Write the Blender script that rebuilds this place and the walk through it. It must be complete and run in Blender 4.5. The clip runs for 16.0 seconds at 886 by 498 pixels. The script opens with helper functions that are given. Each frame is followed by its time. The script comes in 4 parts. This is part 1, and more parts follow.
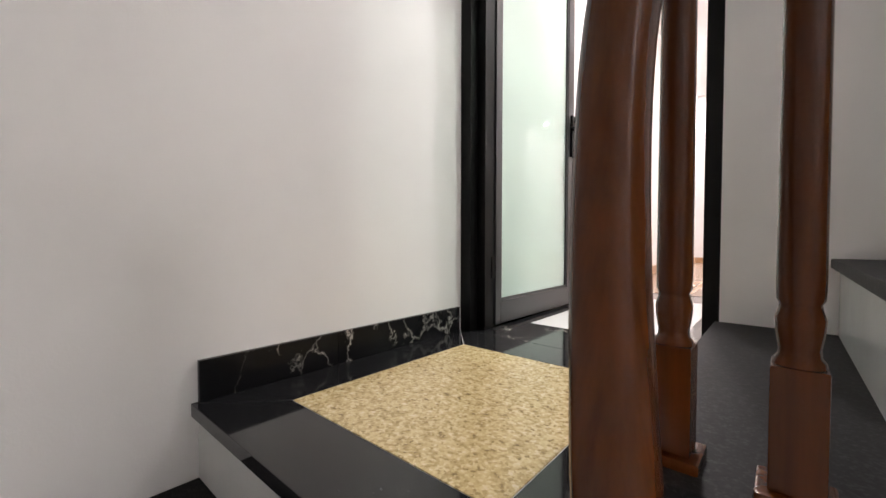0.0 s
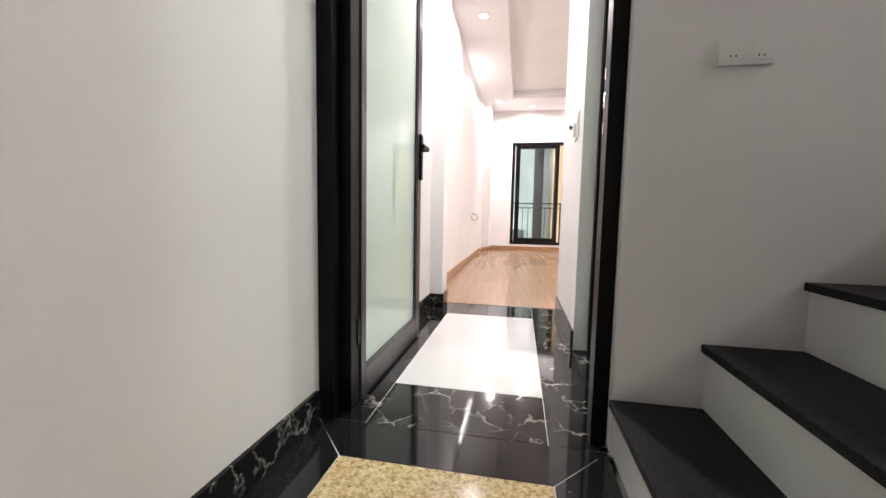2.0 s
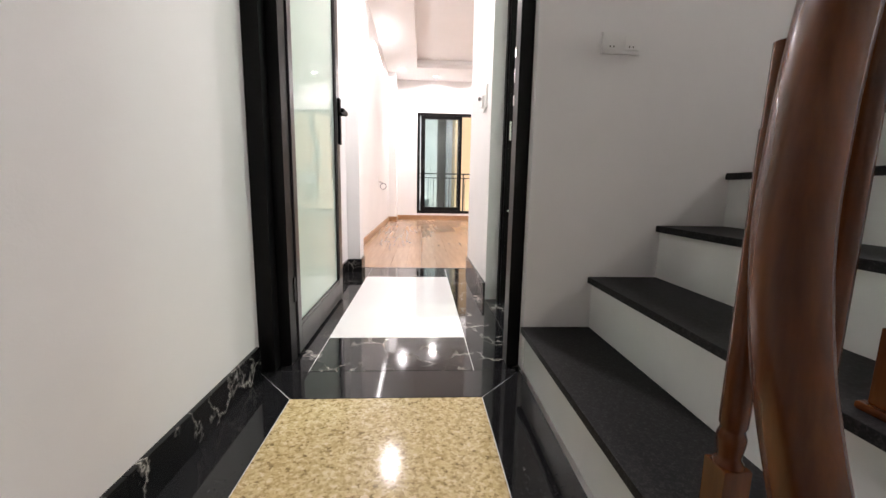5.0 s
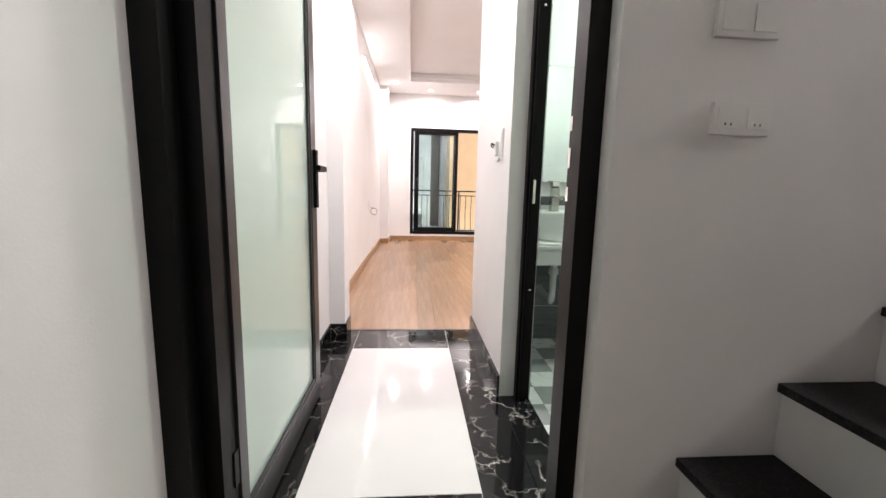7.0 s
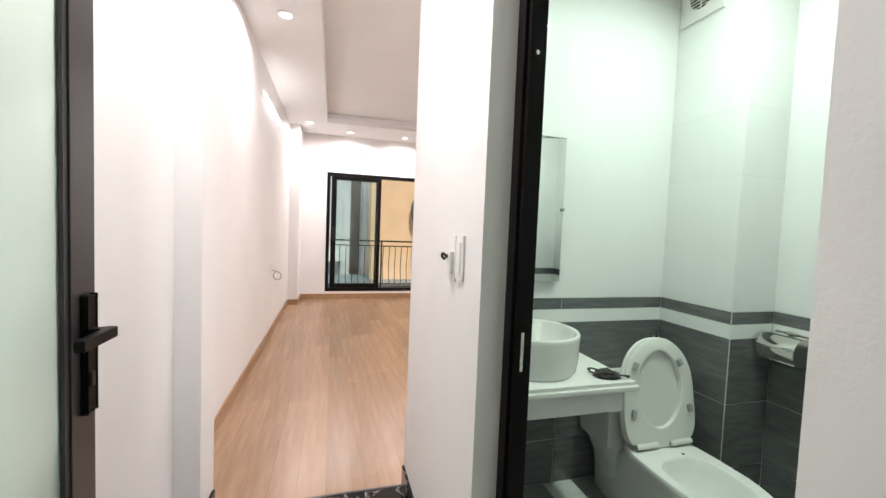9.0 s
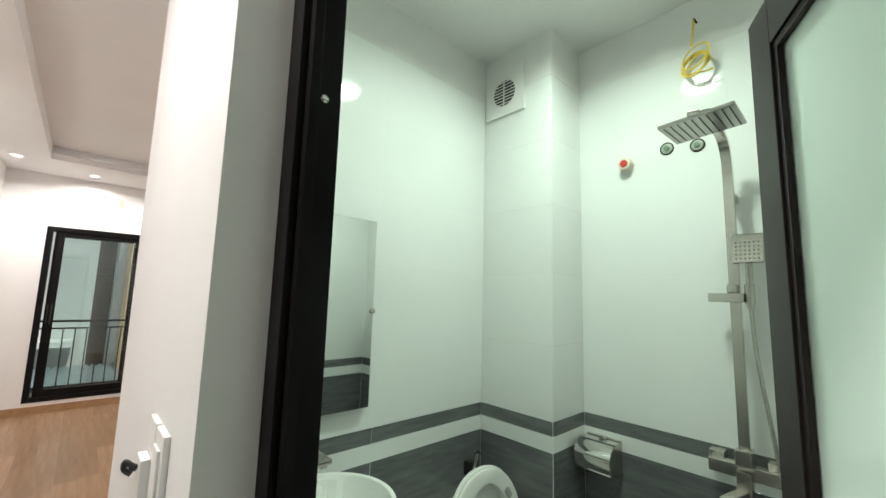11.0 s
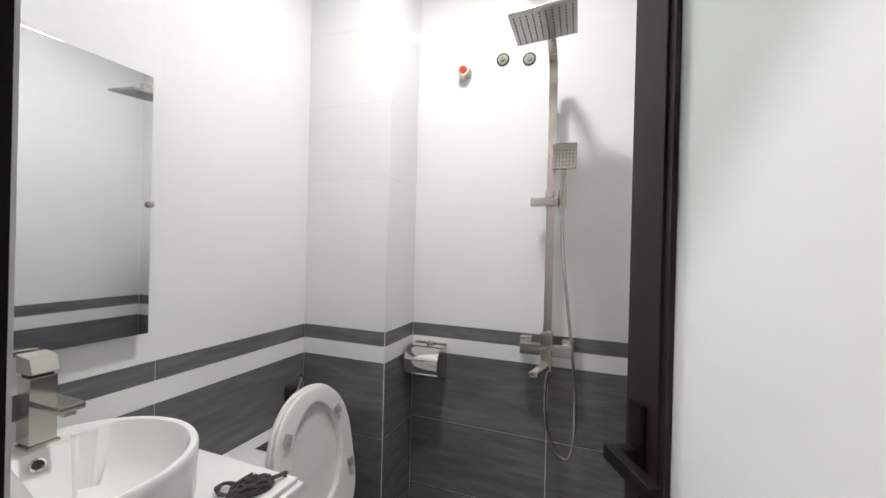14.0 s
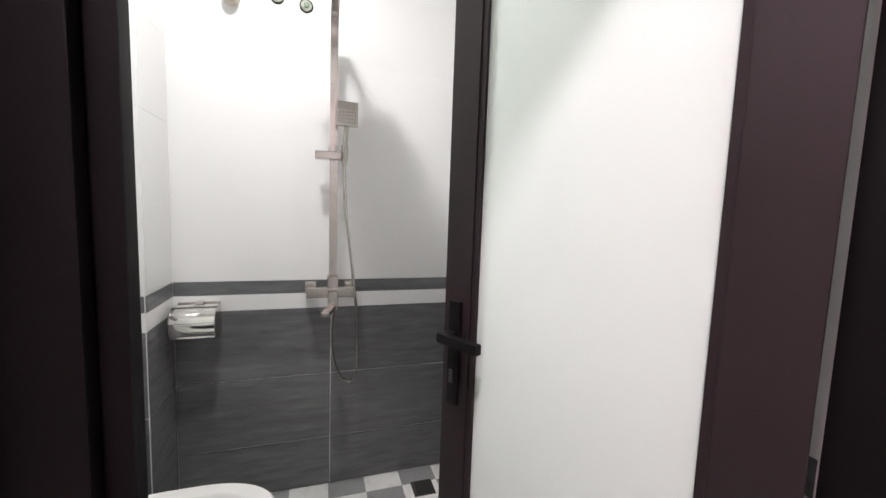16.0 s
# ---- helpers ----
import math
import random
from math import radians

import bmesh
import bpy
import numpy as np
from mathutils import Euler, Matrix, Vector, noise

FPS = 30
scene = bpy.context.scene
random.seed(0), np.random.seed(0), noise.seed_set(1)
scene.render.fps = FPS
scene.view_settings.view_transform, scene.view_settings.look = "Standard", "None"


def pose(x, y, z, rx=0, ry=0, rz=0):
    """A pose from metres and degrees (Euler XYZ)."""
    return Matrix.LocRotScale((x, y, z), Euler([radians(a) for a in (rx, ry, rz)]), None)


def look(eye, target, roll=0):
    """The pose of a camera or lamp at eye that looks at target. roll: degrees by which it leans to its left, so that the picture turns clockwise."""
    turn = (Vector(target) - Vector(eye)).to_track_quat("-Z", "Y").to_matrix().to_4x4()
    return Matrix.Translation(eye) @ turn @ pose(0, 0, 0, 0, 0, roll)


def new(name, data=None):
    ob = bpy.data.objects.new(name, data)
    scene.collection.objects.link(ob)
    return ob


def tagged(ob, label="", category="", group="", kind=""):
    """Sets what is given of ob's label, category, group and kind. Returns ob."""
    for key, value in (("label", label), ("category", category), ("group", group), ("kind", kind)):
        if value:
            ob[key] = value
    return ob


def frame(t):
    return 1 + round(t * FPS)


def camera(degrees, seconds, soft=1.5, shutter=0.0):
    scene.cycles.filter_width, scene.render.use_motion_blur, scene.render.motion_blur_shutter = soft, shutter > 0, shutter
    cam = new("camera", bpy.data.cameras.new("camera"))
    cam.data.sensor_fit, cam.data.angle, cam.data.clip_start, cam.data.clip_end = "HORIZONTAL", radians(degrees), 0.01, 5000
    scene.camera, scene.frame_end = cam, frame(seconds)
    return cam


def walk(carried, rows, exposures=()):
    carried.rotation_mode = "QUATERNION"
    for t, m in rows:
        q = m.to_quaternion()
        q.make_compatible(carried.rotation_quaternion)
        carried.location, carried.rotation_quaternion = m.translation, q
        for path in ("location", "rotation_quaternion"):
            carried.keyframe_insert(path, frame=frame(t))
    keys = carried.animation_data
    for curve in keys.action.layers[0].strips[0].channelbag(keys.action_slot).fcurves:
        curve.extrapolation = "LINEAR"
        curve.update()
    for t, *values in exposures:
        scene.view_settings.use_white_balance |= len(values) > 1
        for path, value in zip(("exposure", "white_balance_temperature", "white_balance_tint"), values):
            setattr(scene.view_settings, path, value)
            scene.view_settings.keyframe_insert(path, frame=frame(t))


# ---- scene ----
cam = camera(97.1, 16.0)
PATH = [
    (0, (1.045, -1.31, 0.389), (-0.271, 0.196, 0.336), 0.1),
    (0.5, (0.898, -1.285, 0.515), (-0.188, 0.392, 0.42), 0.9),
    (1, (0.792, -1.226, 0.586), (-0.048, 0.586, 0.467), 1.0),
    (1.5, (0.715, -1.166, 0.674), (0.118, 0.737, 0.526), 1.1),
    (2, (0.632, -1.152, 0.677), (0.255, 0.804, 0.505), 1.1),
    (2.5, (0.591, -1.194, 0.657), (0.408, 0.788, 0.46), 1.1),
    (3, (0.593, -1.269, 0.623), (0.544, 0.717, 0.393), 1.1),
    (3.5, (0.562, -1.333, 0.619), (0.591, 0.648, 0.352), 1.1),
    (6, (0.537, -1.179, 0.697), (0.661, 0.793, 0.39), 1.2),
    (6.5, (0.502, -0.999, 0.803), (0.636, 0.975, 0.504), 1.4),
    (7, (0.512, -0.787, 0.938), (0.668, 1.186, 0.652), 1.4),
    (7.5, (0.497, -0.57, 1.03), (0.702, 1.401, 0.765), 1.7),
    (8, (0.483, -0.375, 1.136), (0.763, 1.592, 0.905), 1.7),
    (8.2, (0.487, -0.301, 1.163), (0.805, 1.663, 0.952), 1.9),
    (10.3, (0.738, 0.329, 1.374), (1.822, 2.005, 1.501), 1.7),
    (10.5, (0.758, 0.357, 1.392), (1.928, 1.971, 1.555), 1.6),
    (11, (0.815, 0.386, 1.43), (2.155, 1.85, 1.674), 1.6),
    (11.5, (0.837, 0.403, 1.435), (2.308, 1.725, 1.73), 1.5),
    (12, (0.854, 0.406, 1.419), (2.425, 1.61, 1.704), 1.5),
    (12.5, (0.868, 0.419, 1.389), (2.531, 1.505, 1.621), 1.4),
    (13, (0.918, 0.47, 1.351), (2.654, 1.451, 1.501), 1.4),
    (13.5, (0.936, 0.522, 1.323), (2.739, 1.386, 1.39), 1.4),
    (14, (0.931, 0.547, 1.271), (2.799, 1.263, 1.266), 1.4),
    (14.5, (0.87, 0.589, 1.238), (2.806, 1.085, 1.172), 1.4),
    (15, (0.807, 0.633, 1.241), (2.794, 0.829, 1.118), 1.5),
    (15.5, (0.8, 0.692, 1.23), (2.783, 0.489, 1.072), 1.7),
    (16, (0.782, 0.766, 1.247), (2.676, 0.152, 1.055), 2.0),
]
walk(cam, [(t, look(eye, target, roll)) for t, eye, target, roll in PATH], exposures=[
    (0.0, 0.52, 6500, 12), (1.0, 0.26, 6500, 12), (2.0, 0.24, 6500, 12), (3.5, 0.38, 6500, 12), (6.0, 0.34, 6500, 12), (7.0, 0.14, 6500, 13), (8.2, 0.10, 6500, 12), (10.3, -0.48, 6500, 4),
    (11.5, -0.48, 6800, 3), (12.2, -0.38, 7050, 18), (12.7, -0.32, 6950, 30), (13.3, -0.30, 6700, 37), (14.5, -0.20, 6650, 39), (16.0, -0.02, 6700, 40)])

# ---- light ----
world = bpy.data.worlds.new("world")
scene.world = world
world.use_nodes = True
wn, wl = world.node_tree.nodes, world.node_tree.links
sky = wn.new("ShaderNodeTexSky")
sky.sky_type = "NISHITA"
sky.sun_disc = False
sky.sun_elevation, sky.sun_rotation = radians(62), radians(170)
wn["Background"].inputs["Strength"].default_value = 0.15
wl.new(sky.outputs["Color"], wn["Background"].inputs["Color"])


def sun_lamp(strength, elevation, rotation, angle):
    data = bpy.data.lights.new("sun", "SUN")
    data.energy, data.angle, data.color = strength, radians(angle), (1.0, 0.95, 0.88)
    ob = new("sun", data)
    a, e = radians(rotation), radians(elevation)
    ob.matrix_basis = look((math.sin(a) * 30, math.cos(a) * 30, 30 * math.tan(e)), (0, 0, 0))
    return ob


sun_lamp(5.0, 62, 170, 2)


def lamp(name, x, y, z, watts, size, colour, target=None, spread=160):
    data = bpy.data.lights.new(name, "AREA")
    data.shape, data.size, data.energy, data.color = "DISK", size, watts, colour
    data.spread = radians(spread)
    ob = new(name, data)
    ob.matrix_basis = look((x, y, z), target or (x, y, z - 1)) if target else pose(x, y, z)
    return ob


WARM = (1.0, 0.935, 0.935)
COOL = (0.84, 1.0, 0.87)
CEIL = 2.74          # lower ceiling of hall and bedroom
BATH_CEIL = 2.68
DOWNLIGHTS = [(0.20, 3.08), (0.20, 6.14), (0.80, 6.52), (1.68, 6.52), (2.9, 6.14), (2.9, 3.08), (1.68, 2.12), (2.6, 2.12)]
HLX, HLY = 0.48, 0.975
for dx, dy in DOWNLIGHTS:
    lamp("downlight_lamp", dx, dy, CEIL - 0.012, 16.5, 0.07, WARM)
BLX, BLY = 1.86, 0.95
SLX, SLY = 4.10, -0.42        # unseen lamp added at the head of the upper flight to light the landing
lamp("hall_lamp", HLX, HLY, CEIL - 0.012, 29, 0.11, WARM)
lamp("bath_lamp", BLX, BLY, BATH_CEIL - 0.03, 19, 0.16, COOL, spread=158)
lamp("stair_fill_lamp", SLX, SLY, 3.08, 47, 0.80, (1.0, 0.97, 0.93), spread=175)


# ---- materials ----
def nodes(name):
    m = bpy.data.materials.new(name)
    m.use_nodes = True
    n, l = m.node_tree.nodes, m.node_tree.links
    return m, n, l, n["Principled BSDF"]


def ramp(n, stops):
    r = n.new("ShaderNodeValToRGB")
    e = r.color_ramp.elements
    while len(e) < len(stops):
        e.new(0.5)
    for k, (p, c) in zip(e, stops):
        k.position, k.color = p, (*c, 1) if len(c) == 3 else c
    return r


def coords(n, l, scale=(1, 1, 1), what="Object"):
    c = n.new("ShaderNodeTexCoord")
    m = n.new("ShaderNodeMapping")
    m.inputs["Scale"].default_value = scale
    l.new(c.outputs[what], m.inputs["Vector"])
    return m.outputs["Vector"]


def noise_tex(n, l, vec, scale, detail=4, rough=0.55):
    t = n.new("ShaderNodeTexNoise")
    t.inputs["Scale"].default_value, t.inputs["Detail"].default_value, t.inputs["Roughness"].default_value = scale, detail, rough
    l.new(vec, t.inputs["Vector"])
    return t


def bump(n, l, height, strength, distance, bsdf):
    b = n.new("ShaderNodeBump")
    b.inputs["Strength"].default_value, b.inputs["Distance"].default_value = strength, distance
    l.new(height, b.inputs["Height"])
    l.new(b.outputs["Normal"], bsdf.inputs["Normal"])


def plain(name, colour, rough=0.5, metal=0.0, var=0.06, scale=6.0, bumps=0.1, grain=120.0, vary=0.0, spec=0.5):
    """A surface with broad unevenness, fine grain and slightly uneven gloss."""
    m, n, l, p = nodes(name)
    v = coords(n, l)
    a = noise_tex(n, l, v, scale, 5)
    lo, hi = [c * (1 - var) for c in colour], [min(1, c * (1 + var)) for c in colour]
    r = ramp(n, [(0.3, lo), (0.7, hi)])
    l.new(a.outputs["Fac"], r.inputs["Fac"])
    out = r.outputs["Color"]
    if vary:
        info = n.new("ShaderNodeObjectInfo")
        hsv = n.new("ShaderNodeHueSaturation")
        mr = n.new("ShaderNodeMapRange")
        mr.inputs["To Min"].default_value, mr.inputs["To Max"].default_value = 1 - vary, 1 + vary
        l.new(info.outputs["Random"], mr.inputs["Value"])
        l.new(mr.outputs["Result"], hsv.inputs["Value"])
        l.new(out, hsv.inputs["Color"])
        out = hsv.outputs["Color"]
    l.new(out, p.inputs["Base Color"])
    p.inputs["Metallic"].default_value = metal
    p.inputs["Specular IOR Level"].default_value = spec
    g = noise_tex(n, l, v, scale * 2.3, 3)
    mr2 = n.new("ShaderNodeMapRange")
    mr2.inputs["To Min"].default_value, mr2.inputs["To Max"].default_value = max(0.02, rough * 0.8), min(1, rough * 1.2)
    l.new(g.outputs["Fac"], mr2.inputs["Value"])
    l.new(mr2.outputs["Result"], p.inputs["Roughness"])
    f = noise_tex(n, l, v, grain, 3)
    bump(n, l, f.outputs["Fac"], bumps, 0.002, p)
    return m


def granite(name, stops, scale, rough, spec=0.5, clump=0.25):
    """Crystals of random shade, gathered in broader clumps."""
    m, n, l, p = nodes(name)
    p.inputs["Specular IOR Level"].default_value = spec
    v = coords(n, l)
    warp = n.new("ShaderNodeVectorMath")
    warp.operation = "MULTIPLY_ADD"
    warp.inputs[1].default_value = (0.6 / scale,) * 3
    l.new(noise_tex(n, l, v, scale * 1.3, 2).outputs["Color"], warp.inputs[0])
    l.new(v, warp.inputs[2])
    vo = n.new("ShaderNodeTexVoronoi")
    vo.inputs["Scale"].default_value = scale
    l.new(warp.outputs[0], vo.inputs["Vector"])
    sep = n.new("ShaderNodeSeparateColor")
    l.new(vo.outputs["Color"], sep.inputs[0])
    big = noise_tex(n, l, v, scale * clump, 4, 0.65)
    lo = n.new("ShaderNodeMapRange")
    lo.inputs["From Min"].default_value, lo.inputs["From Max"].default_value = 0.3, 0.7
    lo.inputs["To Max"].default_value = 0.5
    l.new(big.outputs["Fac"], lo.inputs["Value"])
    ma = n.new("ShaderNodeMath")
    ma.operation = "MULTIPLY_ADD"
    ma.inputs[1].default_value = 0.5
    l.new(sep.outputs[0], ma.inputs[0])
    l.new(lo.outputs["Result"], ma.inputs[2])
    r = ramp(n, stops)
    l.new(ma.outputs[0], r.inputs["Fac"])
    l.new(r.outputs["Color"], p.inputs["Base Color"])
    p.inputs["Roughness"].default_value = rough
    return m


def veined(name, rough=0.07, spec=0.5):
    """Black marble with thin white veins."""
    m, n, l, p = nodes(name)
    v = coords(n, l)
    warp = noise_tex(n, l, v, 5.0, 5, 0.6)
    add = n.new("ShaderNodeMix")
    add.data_type = "VECTOR"
    add.inputs["Factor"].default_value = 0.22
    l.new(v, add.inputs[4])
    l.new(warp.outputs["Color"], add.inputs[5])
    vo = n.new("ShaderNodeTexVoronoi")
    vo.feature = "DISTANCE_TO_EDGE"
    vo.inputs["Scale"].default_value = 9.0
    l.new(add.outputs[1], vo.inputs["Vector"])
    fade = noise_tex(n, l, v, 6.0, 3)
    fr = ramp(n, [(0.44, (0, 0, 0)), (0.66, (1, 1, 1))])
    l.new(fade.outputs["Fac"], fr.inputs["Fac"])
    r = ramp(n, [(0.0, (1, 1, 1)), (0.014, (0.25, 0.25, 0.25)), (0.045, (0, 0, 0))])
    l.new(vo.outputs["Distance"], r.inputs["Fac"])
    mul = n.new("ShaderNodeMath")
    mul.operation = "MULTIPLY"
    l.new(r.outputs["Color"], mul.inputs[0])
    l.new(fr.outputs["Color"], mul.inputs[1])
    c = ramp(n, [(0.0, (0.008, 0.008, 0.009)), (1.0, (0.55, 0.52, 0.47))])
    l.new(mul.outputs[0], c.inputs["Fac"])
    l.new(c.outputs["Color"], p.inputs["Base Color"])
    p.inputs["Roughness"].default_value = rough
    p.inputs["Specular IOR Level"].default_value = spec
    return m


def woodgrain(name, dark, light, scale, rough, vary=0.12, coat=0.0, axis=1, spec=0.5, relief=0.12):
    m, n, l, p = nodes(name)
    s = [scale * 9, scale * 9, scale * 9]
    s[axis] = scale * 0.7
    v = coords(n, l, tuple(s))
    a = noise_tex(n, l, v, 1.6, 6, 0.62)
    b = noise_tex(n, l, v, 7.0, 4)
    mx = n.new("ShaderNodeMath")
    mx.operation = "MULTIPLY_ADD"
    mx.inputs[1].default_value = 0.3
    l.new(b.outputs["Fac"], mx.inputs[0])
    sc = n.new("ShaderNodeMath")
    sc.operation = "MULTIPLY"
    sc.inputs[1].default_value = 0.7
    l.new(a.outputs["Fac"], sc.inputs[0])
    l.new(sc.outputs[0], mx.inputs[2])
    r = ramp(n, [(0.32, dark), (0.68, light)])
    l.new(mx.outputs[0], r.inputs["Fac"])
    info = n.new("ShaderNodeObjectInfo")
    mr = n.new("ShaderNodeMapRange")
    mr.inputs["To Min"].default_value, mr.inputs["To Max"].default_value = 1 - vary, 1 + vary
    l.new(info.outputs["Random"], mr.inputs["Value"])
    hsv = n.new("ShaderNodeHueSaturation")
    l.new(mr.outputs["Result"], hsv.inputs["Value"])
    l.new(r.outputs["Color"], hsv.inputs["Color"])
    l.new(hsv.outputs["Color"], p.inputs["Base Color"])
    p.inputs["Roughness"].default_value = rough
    p.inputs["Specular IOR Level"].default_value = spec
    p.inputs["Coat Weight"].default_value = coat
    p.inputs["Coat Roughness"].default_value = 0.08
    bump(n, l, mx.outputs[0], relief, 0.001, p)
    return m


def slate(name, dark, light, rough):
    """Dark grey wall tile with faint brushed streaks along its length."""
    m, n, l, p = nodes(name)
    v = coords(n, l, (3.5, 3.5, 26))
    a = noise_tex(n, l, v, 1.5, 6, 0.65)
    r = ramp(n, [(0.3, dark), (0.62, light), (0.8, [c * 1.35 for c in light])])
    info = n.new("ShaderNodeObjectInfo")
    off = n.new("ShaderNodeVectorMath")
    comb = n.new("ShaderNodeCombineXYZ")
    sc = n.new("ShaderNodeMath")
    sc.operation = "MULTIPLY"
    sc.inputs[1].default_value = 40
    l.new(info.outputs["Random"], sc.inputs[0])
    l.new(sc.outputs[0], comb.inputs[0])
    l.new(sc.outputs[0], comb.inputs[2])
    l.new(v, off.inputs[0])
    l.new(comb.outputs[0], off.inputs[1])
    l.new(off.outputs[0], a.inputs["Vector"])
    l.new(a.outputs["Fac"], r.inputs["Fac"])
    l.new(r.outputs["Color"], p.inputs["Base Color"])
    p.inputs["Roughness"].default_value = rough
    bump(n, l, a.outputs["Fac"], 0.08, 0.001, p)
    return m


def milky(name, colour):
    """Laminated milk glass: glossy face, light scatters through."""
    m, n, l, p = nodes(name)
    p.inputs["Base Color"].default_value = (*colour, 1)
    p.inputs["Roughness"].default_value = 0.012
    p.inputs["IOR"].default_value = 1.5
    tr = n.new("ShaderNodeBsdfTranslucent")
    tr.inputs["Color"].default_value = (*[c * 0.9 for c in colour], 1)
    mix = n.new("ShaderNodeMixShader")
    mix.inputs["Fac"].default_value = 0.15
    l.new(p.outputs[0], mix.inputs[1])
    l.new(tr.outputs[0], mix.inputs[2])
    l.new(mix.outputs[0], n["Material Output"].inputs["Surface"])
    return m


def clear_glass(name):
    """Thin window glass: clear straight through, glossy at a slant."""
    m, n, l, p = nodes(name)
    n.remove(p)
    tr, gl, fr, mix = n.new("ShaderNodeBsdfTransparent"), n.new("ShaderNodeBsdfGlossy"), n.new("ShaderNodeFresnel"), n.new("ShaderNodeMixShader")
    tr.inputs["Color"].default_value = (0.93, 0.97, 0.96, 1)
    gl.inputs["Roughness"].default_value = 0.01
    fr.inputs["IOR"].default_value = 1.45
    l.new(fr.outputs[0], mix.inputs[0])
    l.new(tr.outputs[0], mix.inputs[1])
    l.new(gl.outputs[0], mix.inputs[2])
    l.new(mix.outputs[0], n["Material Output"].inputs["Surface"])
    return m


def glow(name, colour, strength):
    m, n, l, p = nodes(name)
    p.inputs["Base Color"].default_value = (*colour, 1)
    p.inputs["Emission Color"].default_value = (*colour, 1)
    p.inputs["Emission Strength"].default_value = strength
    return m


PAINT = plain("white_wall_paint", (0.78, 0.765, 0.755), 0.62, var=0.025, scale=2.0, bumps=0.16, grain=160)
CEILING = plain("ceiling_paint", (0.80, 0.79, 0.785), 0.75, var=0.02, scale=2.0, bumps=0.05)
RISER = plain("white_riser_stone", (0.72, 0.73, 0.71), 0.14, var=0.03, scale=5, bumps=0.02)
TREAD = granite("black_granite", [(0.0, (0.010, 0.0095, 0.010)), (0.55, (0.018, 0.0175, 0.018)), (1.0, (0.044, 0.043, 0.044))], 320, 0.50, 0.10)
BORDER = granite("polished_black_granite", [(0.0, (0.006, 0.006, 0.007)), (0.6, (0.012, 0.012, 0.013)), (1.0, (0.035, 0.035, 0.037))], 300, 0.06)
BEIGE = granite("beige_granite", [(0.08, (0.17, 0.12, 0.055)), (0.26, (0.36, 0.265, 0.12)), (0.45, (0.50, 0.385, 0.19)), (0.65, (0.59, 0.475, 0.26)), (0.88, (0.68, 0.58, 0.38))], 150, 0.13, 0.28, 0.33)
MARBLE = veined("black_marble_white_veins")
SKIRT = veined("black_marble_skirting", 0.22, 0.2)
PORCELAIN = plain("white_porcelain_tile", (0.71, 0.70, 0.69), 0.06, var=0.02, scale=3, bumps=0.01)
LAMINATE = woodgrain("oak_laminate", (0.225, 0.130, 0.072), (0.37, 0.235, 0.140), 0.60, 0.27, 0.10, relief=0.02)
LAMSKIRT = woodgrain("laminate_skirting", (0.26, 0.14, 0.07), (0.42, 0.25, 0.13), 1.1, 0.3, 0.05)
VARNISH = woodgrain("varnished_brown_wood", (0.036, 0.0085, 0.0018), (0.135, 0.036, 0.0065), 1.0, 0.24, 0.08, 0.12, 2, 0.28)
ALU = plain("black_aluminium", (0.0045, 0.0040, 0.0042), 0.42, var=0.15, scale=4, bumps=0.05, spec=0.16)
# ALUB darkened for the bathroom jambs: their shade is put into the colour
ALUJ = plain("shaded_brown_aluminium", (0.0046, 0.0030, 0.0033), 0.45, var=0.15, scale=4, bumps=0.07, spec=0.14)
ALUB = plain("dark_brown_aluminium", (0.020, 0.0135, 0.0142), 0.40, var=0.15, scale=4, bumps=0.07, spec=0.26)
ALUG = plain("grey_aluminium_leaf_frame", (0.036, 0.035, 0.037), 0.32, var=0.08, scale=4, bumps=0.04)
MILK = milky("milk_glass", (0.77, 0.90, 0.825))
GLASS = clear_glass("clear_glass")
CHROME = plain("chrome", (0.78, 0.77, 0.74), 0.08, metal=1.0, var=0.02, scale=8, bumps=0.0)
STEEL = plain("brushed_nickel", (0.56, 0.53, 0.49), 0.24, metal=1.0, var=0.05, scale=10, bumps=0.04)
PLASTIC = plain("white_plastic", (0.78, 0.77, 0.75), 0.35, var=0.01, scale=6, bumps=0.01)
CERAMIC = plain("white_glazed_ceramic", (0.82, 0.82, 0.80), 0.05, var=0.01, scale=3, bumps=0.0)
SEATP = plain("white_seat_plastic", (0.74, 0.74, 0.71), 0.18, var=0.02, scale=4, bumps=0.01)
WHITE_TILE = plain("glossy_white_wall_tile", (0.80, 0.81, 0.80), 0.07, var=0.015, scale=3, bumps=0.015, grain=14, vary=0.012)
GREY_TILE = slate("dark_grey_wall_tile", (0.106, 0.108, 0.112), (0.165, 0.169, 0.175), 0.15)
BAND_TILE = slate("grey_band_tile", (0.105, 0.110, 0.113), (0.165, 0.170, 0.175), 0.15)
GROUT = plain("pale_grout", (0.74, 0.74, 0.73), 0.85, var=0.08, scale=20, bumps=0.2)
FLOOR_W = plain("pale_floor_tile", (0.74, 0.75, 0.72), 0.28, var=0.06, scale=8, bumps=0.06)
FLOOR_G = plain("grey_floor_tile", (0.27, 0.28, 0.275), 0.30, var=0.10, scale=8, bumps=0.06)
MIRROR = plain("mirror_silver", (0.86, 0.88, 0.87), 0.02, metal=1.0, var=0.01, scale=2, bumps=0.0)
DARKP = plain("dark_plastic", (0.02, 0.02, 0.02), 0.4, bumps=0.03)
RED = plain("red_rubber", (0.55, 0.05, 0.03), 0.4)
GREENP = plain("green_pipe_plastic", (0.17, 0.25, 0.18), 0.35)
YELLOW = plain("yellow_wire", (0.72, 0.52, 0.06), 0.4)
